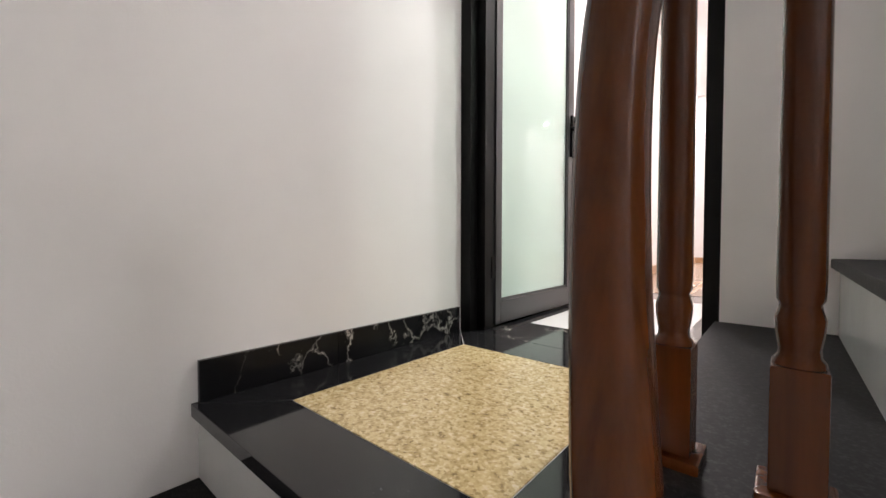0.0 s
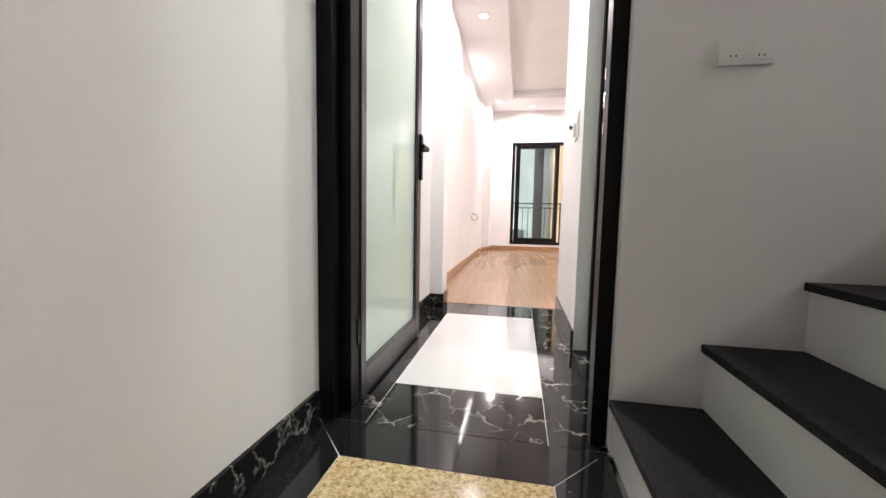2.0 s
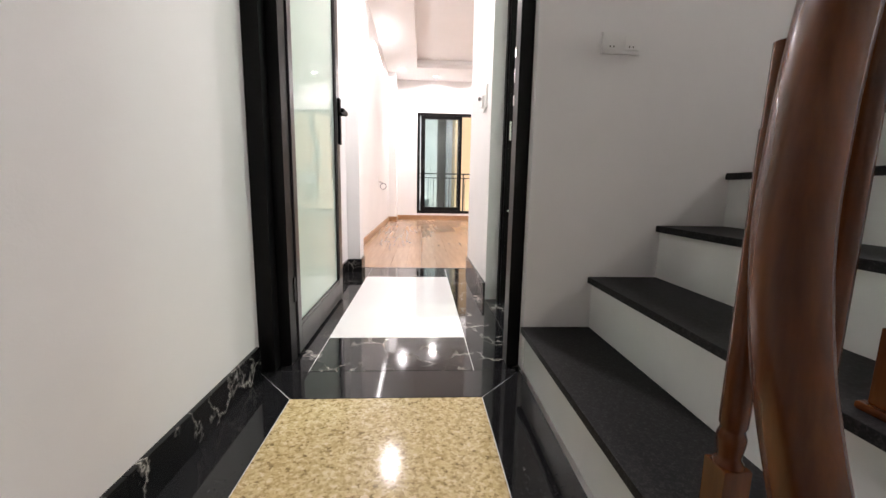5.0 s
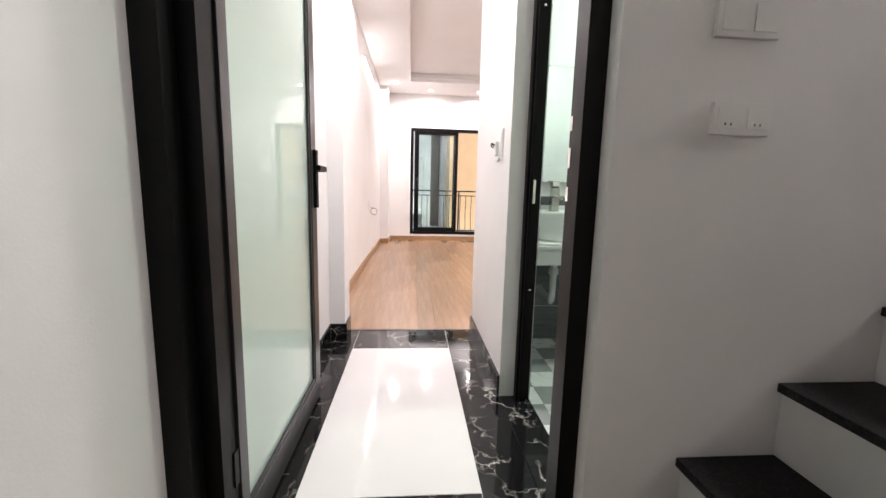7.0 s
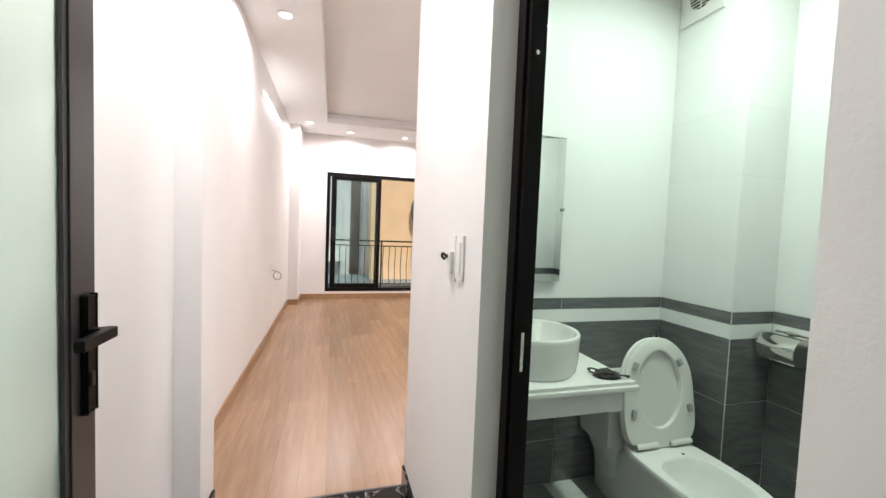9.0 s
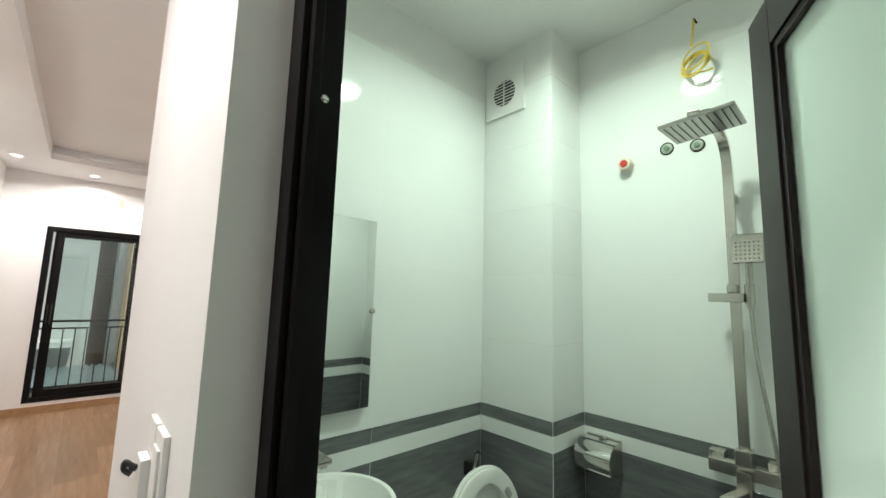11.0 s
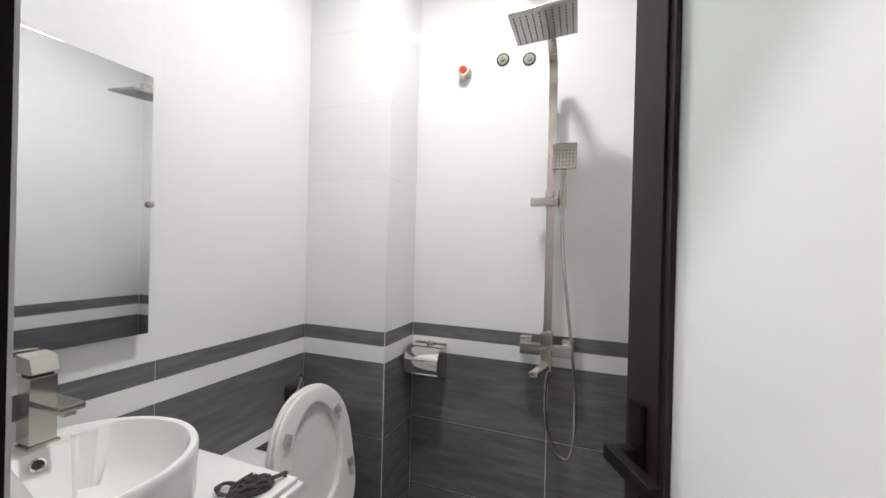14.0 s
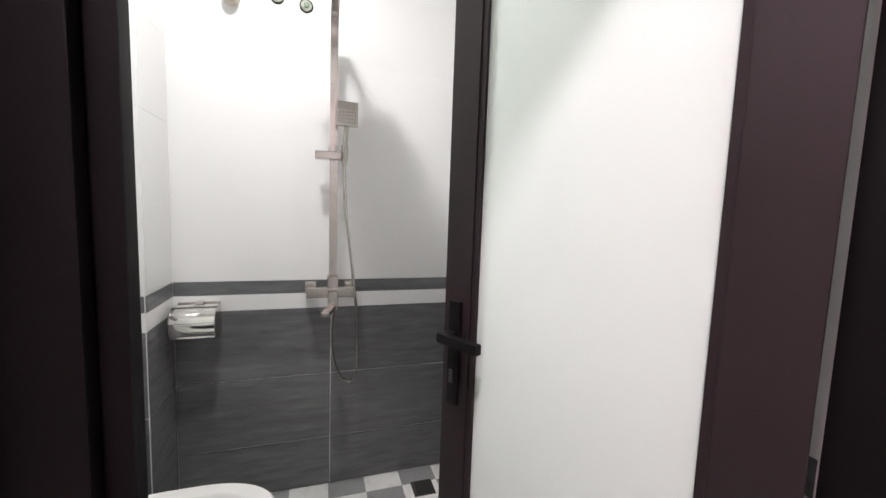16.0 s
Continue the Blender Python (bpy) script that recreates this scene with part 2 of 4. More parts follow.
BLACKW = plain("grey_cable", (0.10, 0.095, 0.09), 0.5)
ORANGE = plain("ochre_wall_paint", (0.80, 0.54, 0.31), 0.8, var=0.08, scale=1.2, bumps=0.2)
GREYB = plain("grey_render", (0.62, 0.64, 0.63), 0.85, var=0.10, scale=1.0, bumps=0.25)
CONCRETE = plain("concrete", (0.30, 0.30, 0.29), 0.85, var=0.12, scale=1.5, bumps=0.3)
IRON = plain("black_iron", (0.02, 0.02, 0.02), 0.45, bumps=0.1)
LIT = glow("lamp_diffuser", (1.0, 0.95, 0.94), 6.0)
LITB = glow("bath_lamp_diffuser", (0.92, 1.0, 0.95), 9.0)
LEDW = glow("led_tube", (1.0, 0.97, 0.97), 20.0)


# ---- mesh tools ----
def box(bm, x0, x1, y0, y1, z0, z1, bevel=0.0, seg=2):
    r = bmesh.ops.create_cube(bm, size=1.0)
    vs = r["verts"]
    for v in vs:
        v.co = Vector(((x0 + x1) / 2 + v.co.x * (x1 - x0), (y0 + y1) / 2 + v.co.y * (y1 - y0), (z0 + z1) / 2 + v.co.z * (z1 - z0)))
    if bevel:
        es = list({e for v in vs for e in v.link_edges})
        bmesh.ops.bevel(bm, geom=es, offset=bevel, segments=seg, affect="EDGES", profile=0.6)
    return bm


def boxes(*items, bevel=0.0):
    bm = bmesh.new()
    for b in items:
        box(bm, *b, bevel=bevel)
    return bm


def prism(points, z0, z1, bevel=0.0):
    """An upright prism over a plan outline, anticlockwise."""
    bm = bmesh.new()
    lo = [bm.verts.new((x, y, z0)) for x, y in points]
    hi = [bm.verts.new((x, y, z1)) for x, y in points]
    bm.faces.new(lo[::-1])
    bm.faces.new(hi)
    k = len(points)
    for i in range(k):
        bm.faces.new((lo[i], lo[(i + 1) % k], hi[(i + 1) % k], hi[i]))
    bmesh.ops.recalc_face_normals(bm, faces=bm.faces)
    if bevel:
        bmesh.ops.bevel(bm, geom=list(bm.edges), offset=bevel, segments=1, affect="EDGES")
    return bm


def lathe(profile, steps=32, at=(0, 0, 0), sx=1.0, sy=1.0, bm=None):
    """Turns a profile of (radius, height) round the upright axis."""
    bm = bm or bmesh.new()
    rings = []
    for r, z in profile:
        rings.append([bm.verts.new((at[0] + sx * r * math.cos(2 * math.pi * i / steps), at[1] + sy * r * math.sin(2 * math.pi * i / steps), at[2] + z)) for i in range(steps)])
    for a, b in zip(rings, rings[1:]):
        for i in range(steps):
            bm.faces.new((a[i], a[(i + 1) % steps], b[(i + 1) % steps], b[i]))
    bm.faces.new(rings[0][::-1])
    bm.faces.new(rings[-1])
    bmesh.ops.recalc_face_normals(bm, faces=bm.faces)
    return bm


def spline(points, n=12):
    """Points along a smooth curve through the given ones."""
    P = [Vector(p) for p in points]
    P = [2 * P[0] - P[1]] + P + [2 * P[-1] - P[-2]]
    out = []
    for i in range(1, len(P) - 2):
        a, b, c, d = P[i - 1:i + 3]
        for k in range(n):
            t = k / n
            out.append(0.5 * (2 * b + (c - a) * t + (2 * a - 5 * b + 4 * c - d) * t * t + (3 * b - a - 3 * c + d) * t ** 3))
    return out + [P[-2]]


def sweep(points, outline, bm=None, up=(0, 0, 1), closed=False):
    """Sweeps an outline (list of 2D points) along a path."""
    bm = bm or bmesh.new()
    rings = []
    k = len(points)
    side = None
    for i, p in enumerate(points):
        a = points[(i - 1) % k] if closed or i else points[0]
        b = points[(i + 1) % k] if closed or i < k - 1 else points[-1]
        t = (Vector(b) - Vector(a)).normalized()
        if side is None:
            side = t.cross(Vector(up))
            if side.length < 0.1:
                side = t.cross(Vector((0, 1, 0)))
        side = (side - t * side.dot(t)).normalized()
        nrm = side.cross(t).normalized()
        rings.append([bm.verts.new(Vector(p) + side * u + nrm * v) for u, v in outline])
    m = len(outline)
    pairs = list(zip(rings, rings[1:])) + ([(rings[-1], rings[0])] if closed else [])
    for a, b in pairs:
        for i in range(m):
            bm.faces.new((a[i], a[(i + 1) % m], b[(i + 1) % m], b[i]))
    if not closed:
        bm.faces.new(rings[0][::-1])
        bm.faces.new(rings[-1])
    bmesh.ops.recalc_face_normals(bm, faces=bm.faces)
    return bm


def circle(r, n=12, ry=None):
    return [(r * math.cos(2 * math.pi * i / n), (ry or r) * math.sin(2 * math.pi * i / n)) for i in range(n)]


def tube(points, r, n=10, smooth=8, closed=False, bm=None):
    return sweep(spline(points, smooth) if smooth else [Vector(p) for p in points], circle(r, n), closed=closed, bm=bm)


def obj(name, bm, material, parent=None, label="", smooth=True):
    me = bpy.data.meshes.new(name)
    bm.to_mesh(me)
    bm.free()
    me.materials.append(material)
    if smooth:
        me.polygons.foreach_set("use_smooth", [True] * len(me.polygons))
        me.set_sharp_from_angle(angle=radians(40))
    ob = new(name, me)
    if smooth:
        ob.modifiers.new("even_normals", "WEIGHTED_NORMAL").keep_sharp = True
    if parent:
        ob.parent = parent
    if label:
        tagged(ob, label)
    return ob


part = obj


def thing(name, label, category, group="", at=None):
    e = new(name)
    if at is not None:
        e.matrix_basis = at
    return tagged(e, label, category, group)


def structure(name, bm, material, label, category):
    return tagged(obj(name, bm, material), label, category, kind="structure")


# ---- plan ----
LW = 0.0                     # left wall of landing and hall
HR = 0.925                   # right wall of the hall
BX0, BX1 = 1.06, 2.558       # bathroom between hall wall and shower wall
BY0, BY1 = 0.11, 1.704       # bathroom between stair wall and basin wall
NIB_Y = 1.64
THRESH = 1.80                # where the hall meets the bedroom
BEDL, BEDR, BEDE = -0.085, 3.15, 6.85
TOP = 3.1
STEPH, RUN = 0.181, 0.226

structure("wall_left", boxes((-0.22, 0.0, -2.6, NIB_Y, -2.6, TOP)), PAINT, "white painted plaster wall beside stairs and hall", "wall")
structure("wall_nib", boxes((-0.22, 0.093, NIB_Y, THRESH + 0.02, -0.1, TOP)), PAINT, "white painted pier where hall meets bedroom", "wall")
structure("wall_bedroom_left", boxes((-0.30, BEDL, THRESH + 0.02, 6.35, -0.1, TOP), (-0.30, 0.06, 6.35, BEDE, -0.1, TOP)), PAINT, "white painted bedroom wall with a corner column", "wall")
structure("wall_entry", boxes((0.912, 4.6, 0.0, BY0, -2.6, 4.2), (0.0, 0.912, 0.0, BY0, 2.24, 4.2)), PAINT, "white painted wall beside the stairs with the entry doorway", "wall")
structure("wall_hall_right", boxes((HR, BX0, BY0, 0.200, -0.1, TOP), (HR, BX0, 0.905, THRESH, -0.1, TOP), (HR, BX0, 0.200, 0.905, 2.10, TOP)), PAINT, "white painted hall wall with the bathroom doorway", "wall")
structure("wall_bath_back", boxes((BX0, 3.4, BY1 + 0.012, THRESH, -0.1, TOP)), PAINT, "white painted wall between bathroom and bedroom", "wall")
structure("wall_shower", boxes((BX1 + 0.012, 2.80, BY0, BY1 + 0.012, -0.1, TOP)), PAINT, "bathroom outer wall behind the shower", "wall")
structure("wall_bedroom_right", boxes((BEDR, BEDR + 0.15, THRESH, BEDE, -0.1, TOP)), PAINT, "white painted bedroom wall", "wall")
WX0, WX1, WZ0, WZ1 = 0.455, 2.25, 0.125, 2.13
structure("wall_bedroom_end", boxes((-0.30, WX0, BEDE, BEDE + 0.16, -0.1, TOP), (WX1, BEDR + 0.15, BEDE, BEDE + 0.16, -0.1, TOP), (WX0, WX1, BEDE, BEDE + 0.16, WZ1, TOP), (WX0, WX1, BEDE, BEDE + 0.16, -0.1, WZ0)), PAINT, "white painted end wall round the balcony door", "wall")
structure("wall_stair_back", boxes((-0.22, 4.6, -2.75, -2.6, -2.6, 4.2)), PAINT, "white painted wall behind the stairs", "wall")
structure("wall_stair_end", boxes((4.6, 4.75, -2.75, 0.11, -2.6, 4.2)), PAINT, "white painted wall closing the stairwell", "wall")
structure("ceiling_stair", boxes((-0.22, 4.75, -2.75, 0.0, 3.1, 3.25)), CEILING, "white ceiling over the stairwell", "ceiling")
structure("ceiling_bath", boxes((BX0, BX1 + 0.02, BY0, BY1 + 0.012, BATH_CEIL, BATH_CEIL + 0.08)), CEILING, "white painted bathroom ceiling", "ceiling")
# ceiling of hall and bedroom: lower border round one raised field with a thin lip
RX0, RX1, RY0, RY1, RH = 0.45, 2.75, 2.45, 6.02, 0.13
bm = boxes((0.0, HR, BY0, THRESH, CEIL, CEIL + 0.08),
           (BEDL - 0.1, RX0, THRESH, BEDE, CEIL, CEIL + RH), (RX1, BEDR, THRESH, BEDE, CEIL, CEIL + RH),
           (RX0, RX1, THRESH, RY0, CEIL, CEIL + RH), (RX0, RX1, RY1, BEDE, CEIL, CEIL + RH),
           (RX0, RX1, RY1 - 0.03, RY1, CEIL + 0.05, CEIL + 0.075), (RX0, RX1, RY0, RY0 + 0.03, CEIL + 0.05, CEIL + 0.075),
           (RX0 - 0.1, RX1 + 0.1, RY0 - 0.1, RY1 + 0.1, CEIL + RH, CEIL + RH + 0.08))
structure("ceiling_bedroom", bm, CEILING, "white stepped plaster ceiling with recessed downlights", "ceiling")

# ---- landing floor ----
landing = structure("floor_landing", boxes((0.0, 0.874, -0.984, 0.0, -0.16, -0.012)), CONCRETE, "stair landing paved in beige granite with black border", "floor")


def slab(name, pts, z0, z1, mat, parent, label=""):
    return part(name, prism(pts, z0, z1, 0.0008), mat, parent, label, smooth=False)


LX0, LX1, LY0, LY1 = 0.0, 0.905, -1.015, 0.0
PX0, PX1, PY0, PY1 = 0.16, 0.742, -0.844, -0.18
slab("panel", [(PX0, PY0), (PX1, PY0), (PX1, PY1), (PX0, PY1)], -0.012, 0.0, BEIGE, landing, "speckled beige granite panel")
g = 0.0024
part("joint", boxes((0.002, LX1 - 0.032, LY0 + 0.032, -0.001, -0.0118, -0.0022)), GROUT, landing, "pale filled joints", smooth=False)
slab("border", [(LX0, LY0), (PX0 - g, PY0), (PX0 - g, PY1), (LX0, LY1 - g)], -0.012, 0.0, BORDER, landing, "polished black granite strip")
slab("border", [(LX0, LY1), (PX0, PY1 + g), (PX1, PY1 + g), (LX1, LY1)], -0.012, 0.0, BORDER, landing, "polished black granite strip")
slab("border", [(LX1, LY0), (LX1, LY1 - g), (PX1 + g, PY1), (PX1 + g, PY0)], -0.012, 0.0, BORDER, landing, "polished black granite strip")
slab("border", [(LX0 + g, LY0), (LX1 - g, LY0), (PX1, PY0 - g), (PX0, PY0 - g)], -0.030, 0.0, BORDER, landing, "polished black granite strip")

# ---- hall floor: black marble round a white panel ----
hall = structure("floor_hall", boxes((0.0, HR + 0.01, 0.0, THRESH, -0.16, -0.012)), CONCRETE, "hall floor of white tile framed in black marble", "floor")
HX0, HX1, HY0, HY1 = 0.165, 0.74, 0.314, 1.48
slab("panel", [(HX0, HY0), (HX1, HY0), (HX1, HY1), (HX0, HY1)], -0.012, 0.0, PORCELAIN, hall, "glossy white porcelain panel")
part("joint", boxes((0.002, HR - 0.002, 0.001, THRESH - 0.008, -0.0118, -0.0022)), GROUT, hall, "pale filled joints", smooth=False)
for y0, y1 in ((0.003, HY0 - g), (HY1 + g, THRESH - 0.006)):
    slab("border", [(HX0, y0), (HX1, y0), (HX1, y1), (HX0, y1)], -0.012, 0.0, MARBLE, hall, "black marble strip with white veins")
for y0, y1 in ((0.003, 0.90), (0.90 + g, THRESH - 0.006)):
    slab("border", [(0.0, y0), (HX0 - g, y0), (HX0 - g, y1), (0.0, y1)], -0.012, 0.0, MARBLE, hall, "black marble strip with white veins")
    slab("border", [(HX1 + g, y0), (HR, y0), (HR, y1), (HX1 + g, y1)], -0.012, 0.0, MARBLE, hall, "black marble strip with white veins")
slab("threshold", [(HR + g, 0.207), (BX0, 0.207), (BX0, 0.905), (HR + g, 0.905)], -0.05, 0.0, MARBLE, hall, "black marble door sill")

# skirtings
skl = structure("baseboard_landing", boxes((0.0, 0.013, -1.0, -0.62, 0.0, 0.10), bevel=0.0012), SKIRT, "black veined marble skirting on the landing wall", "skirting")
part("skirting_tile", boxes((0.0, 0.013, -0.619, -0.02, 0.0, 0.10), bevel=0.0012), SKIRT, skl, smooth=False)
structure("baseboard_hall_left", boxes((0.0, 0.012, 0.14, NIB_Y - 0.012, 0.0, 0.10), (0.0, 0.105, NIB_Y - 0.012, NIB_Y, 0.0, 0.10), (0.093, 0.105, NIB_Y, THRESH, 0.0, 0.10), bevel=0.001), SKIRT, "black veined marble skirting along the hall", "skirting")
structure("baseboard_hall_right", boxes((HR - 0.012, HR, 0.905, THRESH, 0.0, 0.10), (HR - 0.012, HR, BY0, 0.207, 0.0, 0.10), bevel=0.001), SKIRT, "black veined marble skirting along the hall", "skirting")
structure("baseboard_bedroom", boxes((BEDL, BEDL + 0.012, THRESH + 0.02, 6.35, 0.0, 0.085), (BEDL, 0.072, 6.338, 6.35, 0.0, 0.085), (0.06, 0.072, 6.35, BEDE, 0.0, 0.085), (0.072, BEDR, BEDE - 0.012, BEDE, 0.0, 0.085), (BEDR - 0.012, BEDR, THRESH, BEDE - 0.012, 0.0, 0.085), bevel=0.002), LAMSKIRT, "oak laminate skirting round the bedroom", "skirting")

# ---- stairs ----
def flight_step(k):
    """One step of the upper flight; the nose points to the landing."""
    x, z = 0.902 + RUN * (k - 1), 0.162 + STEPH * (k - 1)
    st = thing("stair_step", "black granite tread on a white stone riser", "stair step", "steps of the upper flight")
    part("tread", boxes((x, x + RUN + 0.03, -0.905, -0.001, z - 0.022, z), bevel=0.003), TREAD, st, "black granite tread")
    part("riser", boxes((x + 0.016, x + 0.030, -0.895, -0.001, max(0.0, z - STEPH), z - 0.022)), RISER, st, "white stone riser")
    part("side_panel", boxes((x + 0.030, x + RUN + 0.016, -0.893, -0.870, z - 0.40 if k > 1 else 0.0, z - 0.022)), RISER, st, "white stone stair side")
    part("body", boxes((x + 0.031, x + RUN + 0.016, -0.869, -0.001, z - 0.30 if k > 1 else 0.0, z - 0.0225)), CONCRETE, st)


for k in range(1, 13):
    flight_step(k)

# lower steps: winders turning round the rail, then a straight flight down
def down_step(pts, z, k):
    st = thing("stair_step", "black granite tread on a white stone riser", "stair step", "steps of the lower flight")
    part("tread", prism(pts, z - 0.022, z, 0.002), TREAD, st, "black granite tread", smooth=False)
    cx, cy = sum(p[0] for p in pts) / len(pts), sum(p[1] for p in pts) / len(pts)
    ins = [(cx + (x - cx) * 0.985, cy + (y - cy) * 0.985) for x, y in pts]
    part("riser", prism(ins, z - 0.30, z - 0.0225), RISER, st, "white stone riser", smooth=False)


part("riser", boxes((0.0, 0.89, -1.0, -0.985, -0.182, -0.031)), RISER, landing, "white stone riser under the landing edge")
part("side_panel", boxes((0.875, 0.89, -0.984, -0.9, -0.18, -0.013)), RISER, landing, "white stone landing side")
down_step([(0.0, -1.52), (0.88, -1.06), (0.88, -0.97), (0.0, -0.97)], -0.182, 1)
down_step([(0.0, -1.96), (0.34, -1.96), (0.90, -1.06), (0.86, -1.045), (0.0, -1.49)], -0.364, 2)
down_step([(0.31, -1.96), (0.92, -1.96), (0.92, -1.06), (0.88, -1.06)], -0.546, 3)
for k in range(5):
    x = 0.90 + 0.24 * k
    down_step([(x, -1.96), (x + 0.26, -1.96), (x + 0.26, -1.06), (x, -1.06)], -0.728 - 0.182 * k, 4 + k)
structure("floor_lower", boxes((-0.22, 4.75, -2.75, 0.11, -2.6, -2.45)), CONCRETE, "lower storey floor under the stairs", "floor")
structure("stair_plinth", boxes((0.0, 0.60, -2.6, -1.96, -2.45, -0.56), (0.60, 4.2, -2.6, -1.96, -2.45, -0.9)), PAINT, "white painted wall beside the lower flight", "wall")

# ---- rail ----
def baluster(x, y, z, h):
    b = thing("baluster", "dark varnished turned wooden baluster on a square base", "baluster", "balusters of the stair rail", pose(x, y, z))
    part("base_plate", boxes((-0.028, 0.028, -0.028, 0.028, 0.0, 0.012), bevel=0.004), VARNISH, b)
    part("square_base", boxes((-0.019, 0.019, -0.019, 0.019, 0.012, 0.120), bevel=0.002), VARNISH, b)
    prof = [(0.018, 0.120), (0.0175, 0.124), (0.0145, 0.128), (0.014, 0.134), (0.0165, 0.150), (0.0170, 0.160), (0.0145, 0.168), (0.0140, 0.172), (0.0160, 0.176),
            (0.0165, 0.190), (0.0160, 0.40), (0.0155, 0.55), (0.0145, h - 0.12), (0.013, h)]
    part("shaft", lathe(prof, 24), VARNISH, b)
    return b


for bx, by, bz, bh in ((0.960, -0.850, 0.162, 0.645), (1.056, -0.860, 0.162, 0.845), (1.185, -0.85, 0.343, 0.80), (1.411, -0.85, 0.524, 0.81), (1.637, -0.85, 0.705, 0.81), (1.863, -0.85, 0.886, 0.81)):
    baluster(bx, by, bz, bh)
RAIL_PROFILE = [(0.033 * math.copysign(abs(math.cos(a)) ** 0.75, math.cos(a)), 0.030 * math.copysign(abs(math.sin(a)) ** 0.8, math.sin(a))) for a in [2 * math.pi * i / 20 for i in range(20)]]
rail = thing("handrail", "thick varnished brown wooden handrail with a swan-neck bend", "handrail")
neck = spline([(1.600, -1.040, -0.45), (1.380, -1.040, -0.29), (1.190, -1.040, -0.14), (1.026, -1.052, 0.02), (0.966, -1.023, 0.15), (0.941, -0.984, 0.3), (0.927, -0.947, 0.45), (0.926, -0.925, 0.58), (0.939, -0.911, 0.69), (0.963, -0.897, 0.82), (1.008, -0.874, 0.94), (1.090, -0.855, 1.055)], 10)
part("swan_neck", sweep(neck, RAIL_PROFILE), VARNISH, rail, "varnished swan-neck bend")
part("upper_rail", sweep(spline([(1.09, -0.855, 1.055), (1.20, -0.85, 1.165), (1.40, -0.85, 1.33), (2.2, -0.85, 1.97), (3.0, -0.85, 2.61)], 8), RAIL_PROFILE), VARNISH, rail)
part("lower_rail", sweep([Vector((1.60, -1.04, -0.45)), Vector((2.0, -1.04, -0.77)), Vector((2.7, -1.04, -1.33))], RAIL_PROFILE), VARNISH, rail)

# ---- entry door ----
door = thing("door_1", "milk glass entry door in black aluminium, standing open", "door")
part("jamb", boxes((0.0, 0.052, 0.0, 0.085, 0.0, 2.18), (0.052, 0.092, 0.05, 0.118, 0.0, 2.18), bevel=0.0015), ALU, door, "black aluminium door frame")
part("jamb", boxes((0.866, 0.9115, 0.044, 0.1095, 0.0, 2.18), bevel=0.0015), ALU, door, "black aluminium door frame")
part("head", boxes((0.052, 0.866, 0.02, 0.09, 2.12, 2.18), bevel=0.0015), ALU, door, "black aluminium door frame")


def leaf(name, width, height, z0, mat, stile, rail_h, parent, m, hinge=0.075):
    """A glazed leaf from its hinge along +x, thickness about y, at pose m under its door."""
    free = width - stile
    e = part(name, boxes((0, hinge, -0.02, 0.02, z0, height), (free, width, -0.02, 0.02, z0, height), (hinge, free, -0.02, 0.02, z0, z0 + rail_h), (hinge, free, -0.02, 0.02, height - stile, height), bevel=0.002), mat, parent, "dark aluminium leaf frame")
    e.matrix_basis = m
    part("pane", boxes((hinge - 0.005, free + 0.005, -0.006, 0.006, z0 + rail_h - 0.005, height - stile + 0.005)), MILK, e, "pale green milk glass")
    bead = 0.012
    part("bead", boxes(*[(p, q, s * 0.012 - 0.004, s * 0.012 + 0.004, c, d) for s in (-1, 1) for p, q, c, d in
         ((hinge, hinge + bead, z0 + rail_h, height - stile), (free - bead, free, z0 + rail_h, height - stile), (hinge + bead, free - bead, z0 + rail_h, z0 + rail_h + bead), (hinge + bead, free - bead, height - stile - bead, height - stile))]), mat, e)
    return e


def lever_set(e, x, z, mat, flip=-1):
    """Long plate, lever and cylinder on both faces of a leaf."""
    for s in (-1, 1):
        part("lock_plate", boxes((x - 0.016, x + 0.016, s * 0.020, s * 0.030, z - 0.155, z + 0.075), bevel=0.003), mat, e, "black lock plate")
        bm = bmesh.new()
        box(bm, x - 0.011, x + 0.011, min(s * 0.03, s * 0.062), max(s * 0.03, s * 0.062), z - 0.011, z + 0.011, 0.003)
        box(bm, min(x - 0.011 * flip, x + flip * 0.100), max(x - 0.011 * flip, x + flip * 0.100), min(s * 0.052, s * 0.070), max(s * 0.052, s * 0.070), z - 0.010, z + 0.012, 0.004)
        part("lever", bm, mat, e, "black lever handle")
        part("cylinder", boxes((x - 0.006, x + 0.006, min(s * 0.03, s * 0.034), max(s * 0.03, s * 0.034), z - 0.105, z - 0.075), bevel=0.002), DARKP, e, "dark lock cylinder")


el = leaf("leaf", 0.810, 2.11, 0.012, ALUG, 0.075, 0.10, door, pose(0.0785, 0.1235, 0, 0, 0, 89.8), 0.040)
lever_set(el, 0.777, 1.02, ALU)
for hz in (0.22, 1.72):
    part("hinge", boxes((0.0922, 0.0960, 0.098, 0.1215, hz, hz + 0.09), bevel=0.001), ALU, door)
for sz, sh in ((1.082, 0.032), (1.000, 0.045), (0.925, 0.032)):
    part("strike", boxes((0.8646, 0.8662, 0.094, 0.108, sz, sz + sh), bevel=0.0005), CHROME, door, "steel strike plate")

